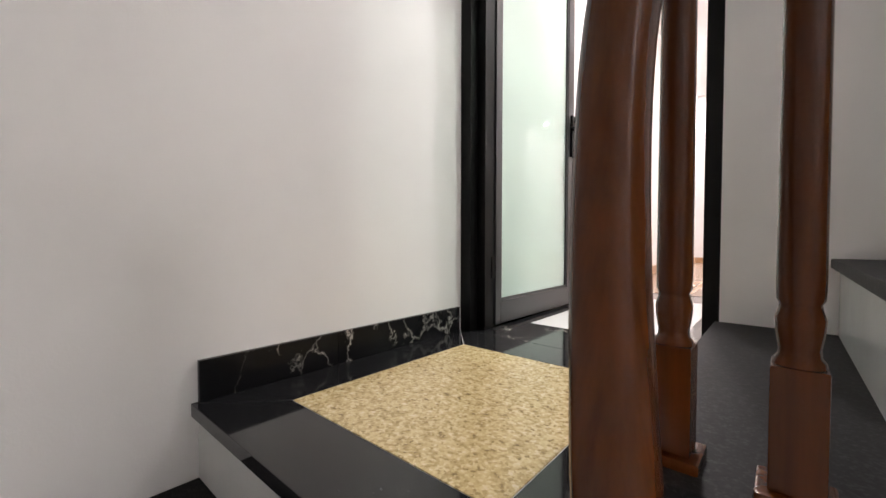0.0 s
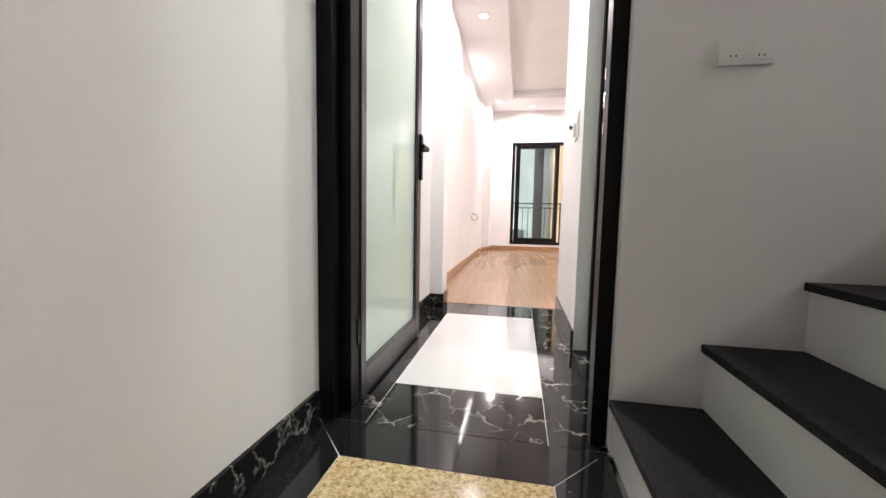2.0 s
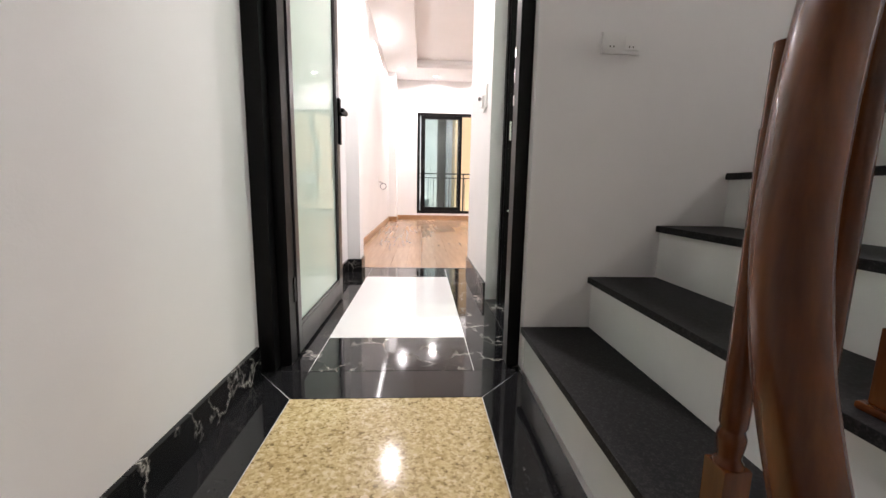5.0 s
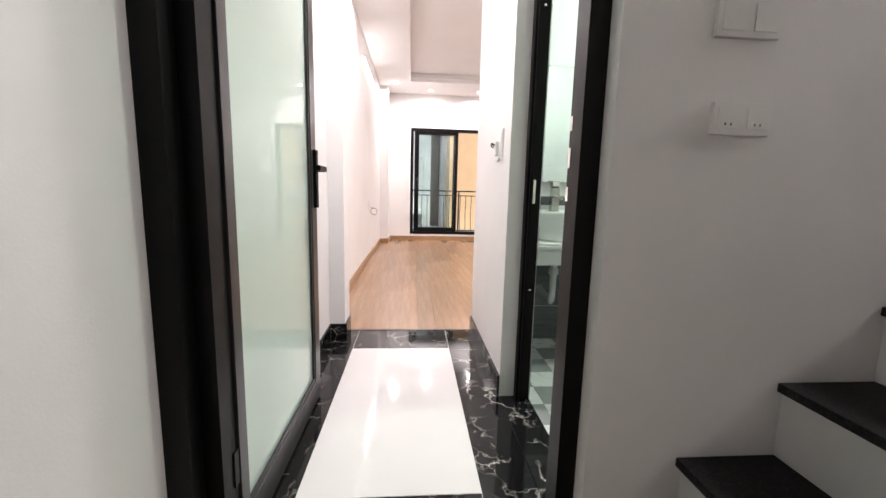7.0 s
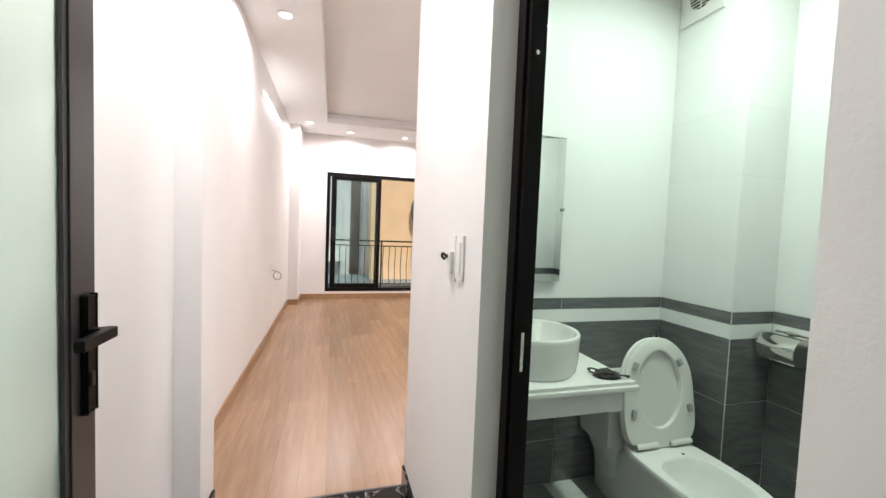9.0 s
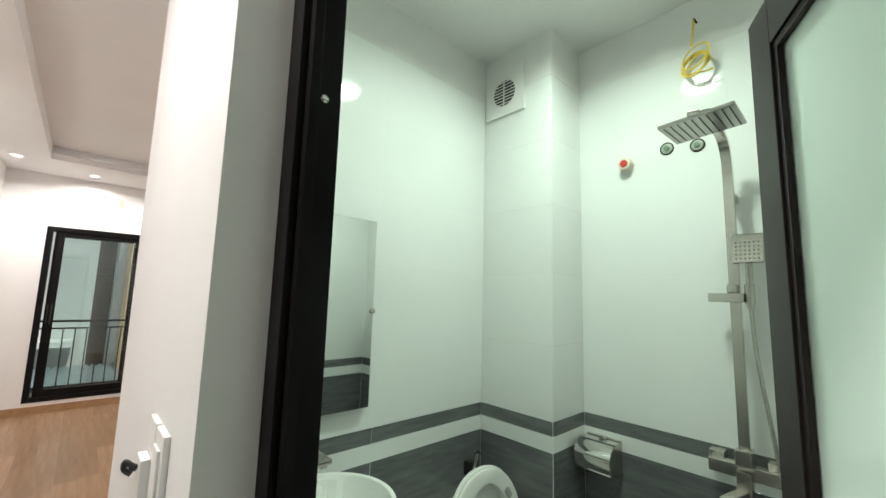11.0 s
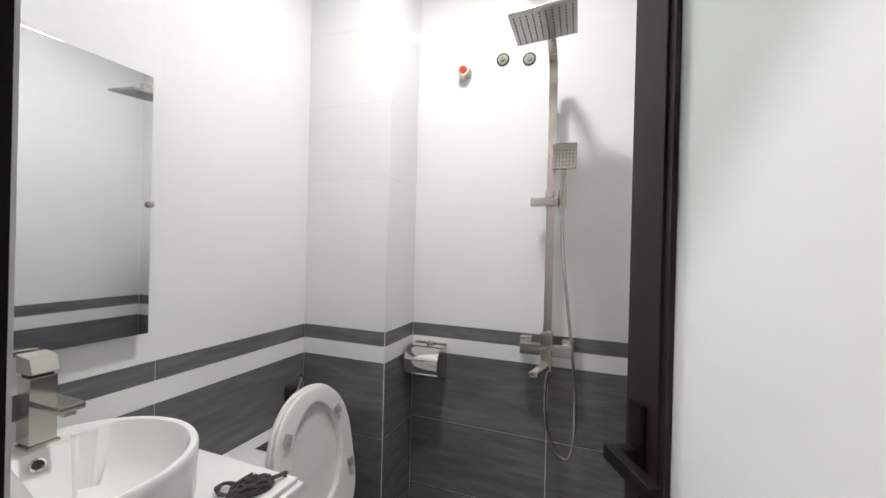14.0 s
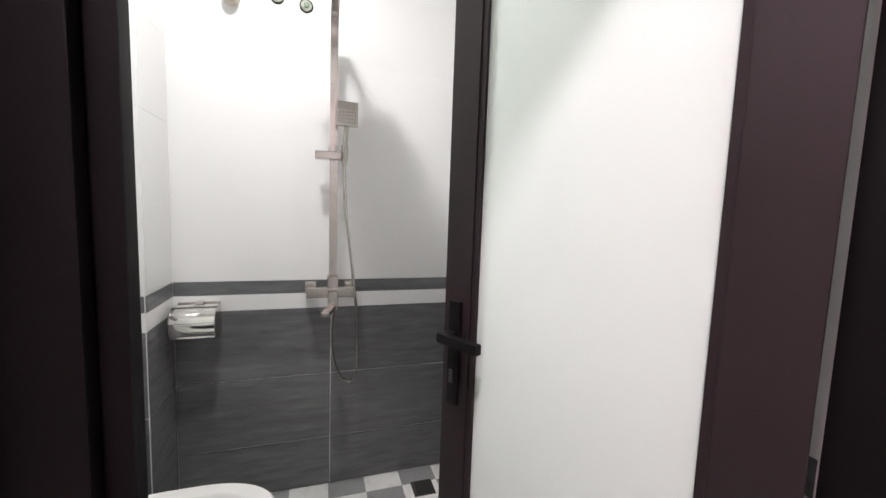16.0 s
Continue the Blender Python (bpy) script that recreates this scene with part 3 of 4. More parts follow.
# ---- bathroom door ----
bdoor = thing("door_2", "milk glass bathroom door in dark brown aluminium, ajar inward", "door")
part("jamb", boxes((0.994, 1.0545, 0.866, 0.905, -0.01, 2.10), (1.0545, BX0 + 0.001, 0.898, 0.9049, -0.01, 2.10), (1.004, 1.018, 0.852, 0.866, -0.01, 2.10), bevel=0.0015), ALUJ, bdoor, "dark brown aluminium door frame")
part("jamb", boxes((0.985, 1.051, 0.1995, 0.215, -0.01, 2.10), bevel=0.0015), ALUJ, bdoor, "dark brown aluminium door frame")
part("head", boxes((0.985, 1.051, 0.215, 0.866, 2.06, 2.10), bevel=0.0015), ALUB, bdoor, "dark brown aluminium door frame")
bl = leaf("leaf", 0.600, 1.89, 0.0, ALUB, 0.075, 0.09, bdoor, pose(1.0625, 0.213, 0, 0, 0, 26), 0.094)
lever_set(bl, 0.562, 0.982, ALU)

# ---- bathroom walls ----
def tile_wall(name, label, origin, axis, length, normal, starts, z0, z1, seam=0.00006):
    """Grout sheet with single tiles on it. origin: corner on the tile face; axis, normal: 'x' or 'y' with sign."""
    d = {"x": Vector((1, 0, 0)), "y": Vector((0, 1, 0)), "-x": Vector((-1, 0, 0)), "-y": Vector((0, -1, 0))}
    u, nn = d[axis], d[normal]
    o = Vector(origin)

    def block(a, b, za, zb, back, front, bev=0.0):
        p, q = o + u * a - nn * back, o + u * b - nn * front
        bm = bmesh.new()
        box(bm, min(p.x, q.x), max(p.x, q.x), min(p.y, q.y), max(p.y, q.y), za, zb, bev, 1)
        return bm
    w = structure(name, block(0, length, z0, z1, 0.012, 0.0025), GROUT, label, "wall")
    rows = []
    zs = [z0] + [v for v in (0.200, 0.503, 0.807) if v > z0 + 0.02]
    for a, b in zip(zs, zs[1:]):
        rows.append((a, b, GREY_TILE, 0.6))
    rows.append((0.807, 0.872, WHITE_TILE, 0.6))
    rows.append((0.872, 0.931, BAND_TILE, 0.6))
    z = 0.931
    while z < z1 - 0.01:
        rows.append((z, min(z + 0.307, z1), WHITE_TILE, 0.6))
        z += 0.307
    for za, zb, mat, wd in rows:
        edges = [0.0] + [s for s in starts if 0.02 < s < length - 0.02] + [length]
        for a, b in zip(edges, edges[1:]):
            grey = mat is GREY_TILE or mat is BAND_TILE
            gap = 0.0015 if grey else seam
            part("tile", block(a + gap, b - gap, za + gap, zb - gap, 0.0024, 0.0, 0.0004 if grey else 0.0), mat, w, smooth=False)
    return w


TILETOP = 2.46
FZ = -0.03
XC, YC = 2.300, 1.308
tile_wall("wall_basin_side", "bathroom wall tiled white over dark grey with bands", (XC, BY1, 0), "-x", XC - BX0, "-y", [0.618, 1.218], FZ, TILETOP)
tile_wall("wall_column_front", "tiled pipe shaft front in the bathroom corner", (XC, BY1, 0), "-y", BY1 - YC - 0.003, "-x", [], FZ, TILETOP, 0.0004)
tile_wall("wall_column_side", "tiled pipe shaft side in the bathroom corner", (XC + 0.0028, YC, 0), "x", BX1 - XC - 0.0028, "-y", [], FZ, TILETOP, 0.0004)
tile_wall("wall_shower_side", "shower wall tiled white over dark grey with bands", (BX1, YC, 0), "-y", YC - BY0 - 0.012, "-x", [0.602], FZ, TILETOP)
tile_wall("wall_stair_side", "bathroom wall tiled white over dark grey with bands", (BX1, BY0 + 0.012, 0), "-x", BX1 - BX0, "y", [0.6, 1.2], FZ, TILETOP)
tile_wall("wall_door_side", "tiled bathroom wall beside the doorway", (BX0 + 0.012, BY1, 0), "-y", BY1 - 0.905, "x", [0.5], FZ, TILETOP)
structure("wall_column", boxes((XC + 0.012, BX1 + 0.012, YC + 0.012, BY1 + 0.012, FZ, BATH_CEIL)), PAINT, "white painted top of the bathroom pipe shaft", "wall")
structure("trim_bath_band", boxes((BX0, XC - 0.0015, BY1 - 0.0015, BY1 + 0.012, TILETOP, BATH_CEIL), (XC - 0.0015, XC + 0.012, YC - 0.0015, BY1 + 0.012, TILETOP, BATH_CEIL), (XC + 0.012, BX1 - 0.0015, YC - 0.0015, YC + 0.012, TILETOP, BATH_CEIL), (BX1 - 0.0015, BX1 + 0.012, BY0, YC + 0.012, TILETOP, BATH_CEIL), (BX0, BX1 - 0.0015, BY0, BY0 + 0.0135, TILETOP, BATH_CEIL)), PAINT, "white painted plaster band above the bathroom tiles", "trim")
bf = structure("floor_bath", boxes((BX0 - 0.0, BX1 + 0.012, BY0, BY1 + 0.012, -0.16, FZ - 0.003)), GROUT, "bathroom floor of pale and grey chequered tiles", "floor")
TS = 0.165
for i in range(11):
    for j in range(10):
        x0, y1 = 0.970 + i * TS, BY1 - j * TS
        x1, y0 = min(x0 + TS, BX1), max(y1 - TS, BY0 + 0.012)
        x0 = max(x0, BX0)
        if x1 - x0 < 0.02 or y1 - y0 < 0.02:
            continue
        part("tile", boxes((x0 + 0.0008, x1 - 0.0008, y0 + 0.0008, y1 - 0.0008, FZ - 0.01, FZ)), FLOOR_G if (i + j) % 2 else FLOOR_W, bf, smooth=False)

# ---- bedroom floor ----
bed = structure("floor_bedroom", boxes((-0.3, BEDR + 0.1, THRESH - 0.004, BEDE, -0.16, -0.008)), CONCRETE, "oak laminate plank floor in the bedroom", "floor")
structure("trim_threshold", boxes((0.0, HR, THRESH - 0.005, THRESH + 0.008, -0.01, 0.002), bevel=0.001), DARKP, "slim dark threshold strip", "trim")
random.seed(4)
PW, PL = 0.128, 1.22
x, row = BEDL, 0
while x < BEDR - 0.02:
    y = THRESH + 0.009 - random.random() * PL
    x1 = min(x + PW, BEDR)
    while y < BEDE:
        ya, yb = max(y, THRESH + 0.009), min(y + PL, BEDE)
        if yb - ya > 0.03:
            pl = part("plank", boxes((x + 0.0004 - x, x1 - x - 0.0004, 0.0004, yb - ya - 0.0004, -0.008, 0.0)), LAMINATE, bed, smooth=False)
            pl.location = (x, ya, 0)
        y += PL
    x += PW

# ---- ceiling lamps ----
def downlight(x, y, z, r, mat, label, group):
    d = thing("ceiling_light", label, "ceiling light", group, pose(x, y, z))
    part("trim_ring", lathe([(r + 0.014, 0.0), (r + 0.013, -0.006), (r, -0.008), (r - 0.001, -0.003)], 32), PLASTIC, d, "white trim ring")
    part("diffuser", lathe([(r - 0.001, -0.001), (r - 0.002, -0.005), (0.004, -0.0055)], 32), mat, d, "glowing diffuser")


for dx, dy in DOWNLIGHTS:
    downlight(dx, dy, CEIL, 0.045, LIT, "small round white recessed downlight, lit", "recessed downlights")
downlight(HLX, HLY, CEIL, 0.058, LIT, "round white recessed hall light, lit", "")
downlight(BLX, BLY, BATH_CEIL, 0.085, LITB, "round white recessed bathroom light, lit", "")
# fixture for the added stairwell lamp, out of view
downlight(SLX, SLY, 3.1, 0.41, LIT, "round white stairwell light added out of view, lit", "")
led = thing("led_tube", "slim white lit tube high on the bedroom wall", "tube light")
part("tube", tube([(BEDL + 0.022, 3.95, 2.42), (BEDL + 0.022, 5.20, 2.42)], 0.012, 12, 0), LEDW, led, "glowing tube")
part("batten", boxes((BEDL, BEDL + 0.012, 3.92, 5.23, 2.40, 2.44), bevel=0.002), PLASTIC, led)

# ---- wall plates ----
def double_plate(name, label, cat, x0, x1, y, z0, z1, slots=True):
    p = thing(name, label, cat)
    part("cover", boxes((x0, x1, y - 0.010, y, z0, z1), bevel=0.003), PLASTIC, p)
    w = (x1 - x0) / 2
    for i in range(2):
        part("insert", boxes((x0 + i * w + 0.010, x0 + (i + 1) * w - 0.010, y - 0.0125, y - 0.0102, z0 + 0.012, z1 - 0.012), bevel=0.0008), PLASTIC, p)
        for s in (-1, 1) if slots else ():
            part("slot", boxes((x0 + (i + 0.5) * w + s * 0.006 - 0.002, x0 + (i + 0.5) * w + s * 0.006 + 0.002, y - 0.0130, y - 0.0126, (z0 + z1) / 2 - 0.014, (z0 + z1) / 2 - 0.009)), BLACKW, p)


double_plate("wall_socket", "white double wall socket above the stairs", "socket", 1.114, 1.240, 0.0, 1.068, 1.133)
double_plate("wall_switch", "white double switch plate above the stairs", "switch", 1.100, 1.235, 0.0, 1.255, 1.330, False)
sw = thing("key_switch", "white hall switch plate with a key card and small black key", "switch")
part("cover", boxes((HR - 0.009, HR, 1.034, 1.096, 1.105, 1.235), bevel=0.003), PLASTIC, sw)
part("rocker", boxes((HR - 0.013, HR - 0.0092, 1.045, 1.085, 1.125, 1.215), bevel=0.0015), PLASTIC, sw)
part("cover", boxes((HR - 0.009, HR, 1.104, 1.166, 1.095, 1.235), bevel=0.003), PLASTIC, sw)
part("card_slot", boxes((HR - 0.022, HR - 0.0092, 1.110, 1.155, 1.12, 1.185), bevel=0.002), PLASTIC, sw)
bm = tube([(HR - 0.022, 1.135, 1.168), (HR - 0.030, 1.137, 1.172)], 0.005, 8, 0)
tube([(HR - 0.028, 1.137, 1.172), (HR - 0.036, 1.141, 1.178), (HR - 0.036, 1.146, 1.166), (HR - 0.028, 1.140, 1.160)], 0.004, 8, 6, bm=bm)
part("key", bm, DARKP, sw, "small black key")
cable = thing("wall_cable", "short grey cable loop out of the bedroom wall", "cable")
part("cover", boxes((BEDL, BEDL + 0.008, 4.60, 4.68, 0.66, 0.80), bevel=0.003), PLASTIC, cable)
bm = bmesh.new()
for k in range(2):
    sweep(spline([(BEDL + 0.060 + 0.046 * math.cos(a), 4.700 - 0.030 * math.cos(a) + 0.012 * k, 0.655 + 0.044 * math.sin(a)) for a in [2 * math.pi * i / 12 for i in range(13)]], 4), circle(0.0042, 8), bm=bm)
tube([(BEDL + 0.008, 4.655, 0.72), (BEDL + 0.03, 4.670, 0.715), (BEDL + 0.060, 4.700, 0.699)], 0.0042, 8, 6, bm=bm)
part("loop", bm, plain("pale_grey_cable", (0.26, 0.25, 0.27), 0.5), cable, "grey cable")
yw = thing("lamp_wire", "short yellow wire ends out of the bedroom end wall", "wire")
part("wire", tube([(1.09, BEDE, 2.52), (1.08, BEDE - 0.03, 2.54), (1.10, BEDE - 0.04, 2.49), (1.09, BEDE - 0.03, 2.44)], 0.008, 8, 6), YELLOW, yw)

# ---- balcony door ----
def sash(x0, x1, y, name, label):
    fr = 0.055
    s = part(name, boxes((x0, x0 + fr, y - 0.018, y + 0.018, WZ0 + 0.055, WZ1 - 0.055), (x1 - fr, x1, y - 0.018, y + 0.018, WZ0 + 0.055, WZ1 - 0.055), (x0 + fr, x1 - fr, y - 0.018, y + 0.018, WZ0 + 0.055, WZ0 + 0.13), (x0 + fr, x1 - fr, y - 0.018, y + 0.018, WZ1 - 0.115, WZ1 - 0.055), bevel=0.002), ALU, win, label)
    pane = part("pane", boxes((x0 + fr - 0.004, x1 - fr + 0.004, y - 0.004, y + 0.004, WZ0 + 0.126, WZ1 - 0.111)), GLASS, s, "clear glass pane")
    pane.visible_shadow = False
    part("pull", boxes((x0 + 0.020, x0 + 0.034, y - 0.028, y - 0.018, 1.0, 1.22), bevel=0.003), DARKP, s)


win = tagged(new("window_1"), "black aluminium sliding balcony door with clear glass, half open", "window", kind="structure")
part("window_frame", boxes((WX0, WX0 + 0.055, BEDE - 0.004, BEDE + 0.10, WZ0, WZ1), (WX1 - 0.055, WX1, BEDE - 0.004, BEDE + 0.10, WZ0, WZ1), (WX0 + 0.055, WX1 - 0.055, BEDE - 0.004, BEDE + 0.10, WZ1 - 0.055, WZ1), (WX0 + 0.055, WX1 - 0.055, BEDE - 0.004, BEDE + 0.10, WZ0, WZ0 + 0.055), bevel=0.002), ALU, win, "black aluminium frame")
sash(0.56, 1.36, BEDE + 0.025, "sash", "black aluminium sliding sash")
sash(0.53, 1.33, BEDE + 0.070, "sash", "black aluminium sliding sash")
structure("trim_window_sill", boxes((WX0, WX1, BEDE + 0.10, BEDE + 0.20, WZ0 - 0.03, WZ0), bevel=0.003), RISER, "pale stone sill of the balcony door", "sill")

# ---- balcony and the houses opposite ----
structure("balcony_floor", boxes((-0.6, 3.6, BEDE + 0.16, 7.95, -0.20, 0.02)), CONCRETE, "concrete balcony slab", "balcony")
br = thing("balcony_railing", "black wrought iron balcony railing with bellied bars", "railing")
RY = 7.75
part("top_rail", boxes((-0.55, 3.55, RY - 0.022, RY + 0.022, 0.955, 0.985), bevel=0.004), IRON, br)
part("mid_rail", boxes((-0.55, 3.55, RY - 0.012, RY + 0.012, 0.865, 0.885), bevel=0.002), IRON, br)
part("bottom_rail", boxes((-0.55, 3.55, RY - 0.012, RY + 0.012, 0.11, 0.13), bevel=0.002), IRON, br)
for i in range(34):
    x = -0.50 + i * 0.12
    bar = part("bar", tube([(0, 0, 0.12), (0, 0.02, 0.24), (0, 0.075, 0.42), (0, 0.05, 0.60), (0, 0.0, 0.76), (0, 0, 0.875)], 0.007, 6, 4), IRON, br) if i == 0 else None
    if bar:
        first = bar
    else:
        bar = new("bar", first.data)
        bar.parent = br
    bar.location = (x, RY, 0)
for x in (-0.55, 1.5, 3.55):
    part("post", boxes((x - 0.016, x + 0.016, RY - 0.016, RY + 0.016, 0.02, 0.955), bevel=0.002), IRON, br)

structure("ground", boxes((-60, 60, 7.0, 90, -7.2, -7.0)), CONCRETE, "grey concrete lane below the balcony", "ground")
oh = thing("ochre_house", "ochre rendered neighbouring house wall with grey pipes", "house")
part("wall", boxes((1.45, 7.5, 9.6, 14.0, -7.0, 6.0)), ORANGE, oh, "ochre rendered wall")
part("cornice", boxes((1.42, 7.5, 9.52, 9.60, 3.0, 3.15), bevel=0.01), ORANGE, oh)
part("drainpipe", tube([(2.62, 9.53, 3.0), (2.60, 9.50, 2.2), (2.45, 9.47, 1.75), (2.55, 9.47, 1.25), (2.75, 9.50, 1.15)], 0.05, 10, 8), BLACKW, oh, "grey flexible hose")
part("bracket_box", boxes((2.5, 2.9, 9.35, 9.60, 0.72, 0.98), bevel=0.01), PLASTIC, oh, "pale box on the wall")
gh = thing("grey_house", "pale grey rendered neighbouring house with a recess darkened for shade", "house")
part("wall", boxes((-7, 1.02, 11.0, 16, -7.0, 7.0)), GREYB, gh, "pale grey wall")
part("side_wall", boxes((1.32, 1.445, 10.6, 16, -7.0, 6.0)), PAINT, gh, "pale side wall")
# dark colour stands for the shadow in the corner between the walls
part("recess", boxes((1.02, 1.32, 11.6, 12.0, -7.0, 7.0)), BLACKW, gh, "recess coloured dark grey for corner shade")
part("ledge", boxes((-3, 0.80, 10.6, 11.0, 0.30, 0.42), bevel=0.01), RISER, gh, "pale ledge")
part("window_frame", boxes((-0.75, -0.70, 10.94, 11.0, 0.9, 2.2), (0.25, 0.30, 10.94, 11.0, 0.9, 2.2), (-0.70, 0.25, 10.94, 11.0, 2.15, 2.2), (-0.70, 0.25, 10.94, 11.0, 0.9, 0.95)), ALU, gh)
part("pane", boxes((-0.70, 0.25, 10.97, 10.99, 0.95, 2.15)), GLASS, gh)
ro = thing("tin_roof", "bluish corrugated tin roof below the balcony", "roof")
bm = bmesh.new()
for i in range(40):
    x = -1.5 + i * 0.1
    box(bm, x, x + 0.055, 8.6, 10.5, -0.05, -0.02)
    box(bm, x + 0.055, x + 0.1, 8.6, 10.5, -0.07, -0.045)
part("sheet", bm, plain("blue_grey_tin", (0.30, 0.38, 0.41), 0.3, 0.5, 0.15, 2.0), ro)
part("support", boxes((-1.4, 2.4, 8.7, 10.4, -7.0, -0.07)), GREYB, ro)

# ---- basin, counter, tap, mirror ----
ct = thing("vanity_counter", "white moulded stone vanity counter with a deep apron", "counter")
CX0, CX1, CY0, CZ = BX0 + 0.014, 1.736, 1.215, 0.685
part("top", boxes((CX0, CX1 - 0.012, CY0 + 0.012, BY1, CZ - 0.014, CZ), bevel=0.003), CERAMIC, ct)
part("edge_moulding", boxes((CX0, CX1, CY0, BY1, CZ - 0.034, CZ - 0.0145), (CX0, CX1 - 0.020, CY0 + 0.020, BY1, CZ - 0.046, CZ - 0.0345), bevel=0.005), CERAMIC, ct)
part("apron", boxes((CX0, CX1 - 0.050, CY0 + 0.034, CY0 + 0.054, CZ - 0.125, CZ - 0.0465), (CX1 - 0.070, CX1 - 0.050, CY0 + 0.055, BY1, CZ - 0.125, CZ - 0.0465), bevel=0.002), CERAMIC, ct)
bracket = prism([(0.0, 0.0), (0.40, 0.0), (0.40, -0.03), (0.06, -0.22), (0.0, -0.22)], -0.012, 0.012)
for v in bracket.verts:
    v.co = Vector((v.co.z, -v.co.x, v.co.y))
for bx in (1.20, 1.62):
    b2 = part("bracket", bracket.copy(), CERAMIC, ct, smooth=False)
    b2.location = (bx, BY1, CZ - 0.047)
bracket.free()
dp = thing("drain_pipe", "white plastic drain pipe under the vanity counter", "pipe")
part("pipe", tube([(1.350, 1.44, CZ - 0.022), (1.350, 1.44, 0.40), (1.350, 1.445, 0.325), (1.355, 1.475, 0.298), (1.360, 1.53, 0.300), (1.36, BY1, 0.330)], 0.019, 14, 6), PLASTIC, dp)
part("nut", lathe([(0.026, 0.0), (0.028, 0.006), (0.028, 0.034), (0.024, 0.040)], 18, (1.350, 1.44, 0.470)), PLASTIC, dp)
wb = thing("wash_basin", "round white ceramic countertop basin", "wash basin")
BCX, BCY, BR, BH = 1.383, 1.466, 0.202, 0.162
bm = lathe([(BR * 0.90, 0.0), (BR * 0.95, 0.01), (BR * 0.985, 0.06), (BR, BH - 0.016), (BR, BH - 0.006), (BR - 0.004, BH - 0.001), (BR - 0.010, BH - 0.0005), (BR - 0.016, BH - 0.003), (BR - 0.022, BH - 0.02), (BR - 0.040, 0.075), (BR - 0.075, 0.042), (0.03, 0.03)], 64, (BCX, BCY, CZ))
for v in bm.verts:
    if v.co.z > CZ + 0.02 and v.co.y > BCY + 0.115 and (v.co.x - BCX) ** 2 + (v.co.y - BCY) ** 2 < (BR - 0.012) ** 2:
        v.co.z = max(v.co.z, CZ + BH - 0.010)
part("bowl", bm, CERAMIC, wb)
ov = part("overflow", lathe([(0.014, 0.0), (0.014, 0.003), (0.010, 0.004), (0.009, 0.001)], 20), CHROME, wb, "chrome overflow ring")
ov.matrix_basis = pose(BCX - 0.012, BCY + 0.102, CZ + 0.134, 58, 0, 0)
oh2 = part("overflow_hole", lathe([(0.0088, 0.0), (0.0085, 0.0016)], 16), DARKP, wb)
oh2.matrix_basis = pose(BCX - 0.012, BCY + 0.1015, CZ + 0.1345, 58, 0, 0)
part("drain", lathe([(0.028, 0.0), (0.027, 0.004), (0.008, 0.005)], 24, (BCX, BCY, CZ + 0.031)), CHROME, wb)
tp = thing("basin_tap", "square brushed nickel basin tap with a flat lever", "tap", "", pose(1.398, 1.636, CZ + BH - 0.010, 0, 0, 2))
part("base_plate", boxes((-0.028, 0.028, -0.030, 0.026, 0.0, 0.006), bevel=0.002), STEEL, tp)
part("body", boxes((-0.0235, 0.0235, -0.024, 0.022, 0.006, 0.146), bevel=0.003), STEEL, tp)
bm = boxes((-0.0235, 0.0235, -0.118, -0.020, 0.088, 0.103), bevel=0.004)
for v in bm.verts:
    if v.co.y < -0.06:
        v.co.z -= 0.003
part("spout", bm, STEEL, tp)
part("aerator", boxes((-0.010, 0.010, -0.112, -0.094, 0.076, 0.085), bevel=0.001), STEEL, tp)
bm = boxes((-0.0245, 0.0245, -0.032, 0.024, 0.153, 0.192), bevel=0.003)
for v in bm.verts:
    if v.co.y < 0 and v.co.z > 0.17:
        v.co.z -= 0.006
        v.co.y += 0.010
part("lever", bm, STEEL, tp)
part("neck", boxes((-0.018, 0.018, -0.018, 0.018, 0.146, 0.153)), DARKP, tp)
mi = thing("wall_mirror", "frameless rectangular mirror on steel clips", "mirror")
MX0, MX1, MZ0, MZ1, MY = 1.165, 1.640, 1.020, 1.715, 1.672
part("glass", boxes((MX0, MX1, MY, MY + 0.005, MZ0, MZ1), bevel=0.001), MIRROR, mi)
part("backing", boxes((MX0 + 0.004, MX1 - 0.004, MY + 0.0055, BY1, MZ0 + 0.004, MZ1 - 0.004)), DARKP, mi)
cl = part("clip", lathe([(0.009, 0.0), (0.009, 0.006), (0.006, 0.008)], 20), STEEL, mi)
cl.matrix_basis = pose(MX1 - 0.004, MY - 0.001, 1.37, 90, 0, 0)

# ---- toilet ----
wc = thing("toilet", "white one-piece toilet with its lid up", "toilet")
TX, TZ = 2.00, 0.314


def egg(w, y0, y1, n=40, cx=TX):
    """Plan outline of a seat: straight back, rounded front towards -y."""
    out = []
    ym = y0 + (y1 - y0) * 0.42
    for i in range(n):
        a = 2 * math.pi * i / n
        c, s = math.cos(a), math.sin(a)
        yy = ym + (s ** 0.6 * (y1 - ym) if s > 0 else s * (ym - y0))
        ww = w * (abs(c) ** 0.78 if s < 0 else abs(c) ** 0.45)
        out.append((cx + math.copysign(ww, c), yy))
    return out


def loft(rings):
    bm = bmesh.new()
    R = [[bm.verts.new(p) for p in r] for r in rings]
    n = len(R[0])
    for a, b in zip(R, R[1:]):
        for i in range(n):
            bm.faces.new((a[i], a[(i + 1) % n], b[(i + 1) % n], b[i]))
    bm.faces.new(R[0][::-1])
    bm.faces.new(R[-1])
    bmesh.ops.recalc_face_normals(bm, faces=bm.faces)
    return bm


def ring(w, y0, y1, z):
    return [(x, y, z) for x, y in egg(w, y0, y1)]


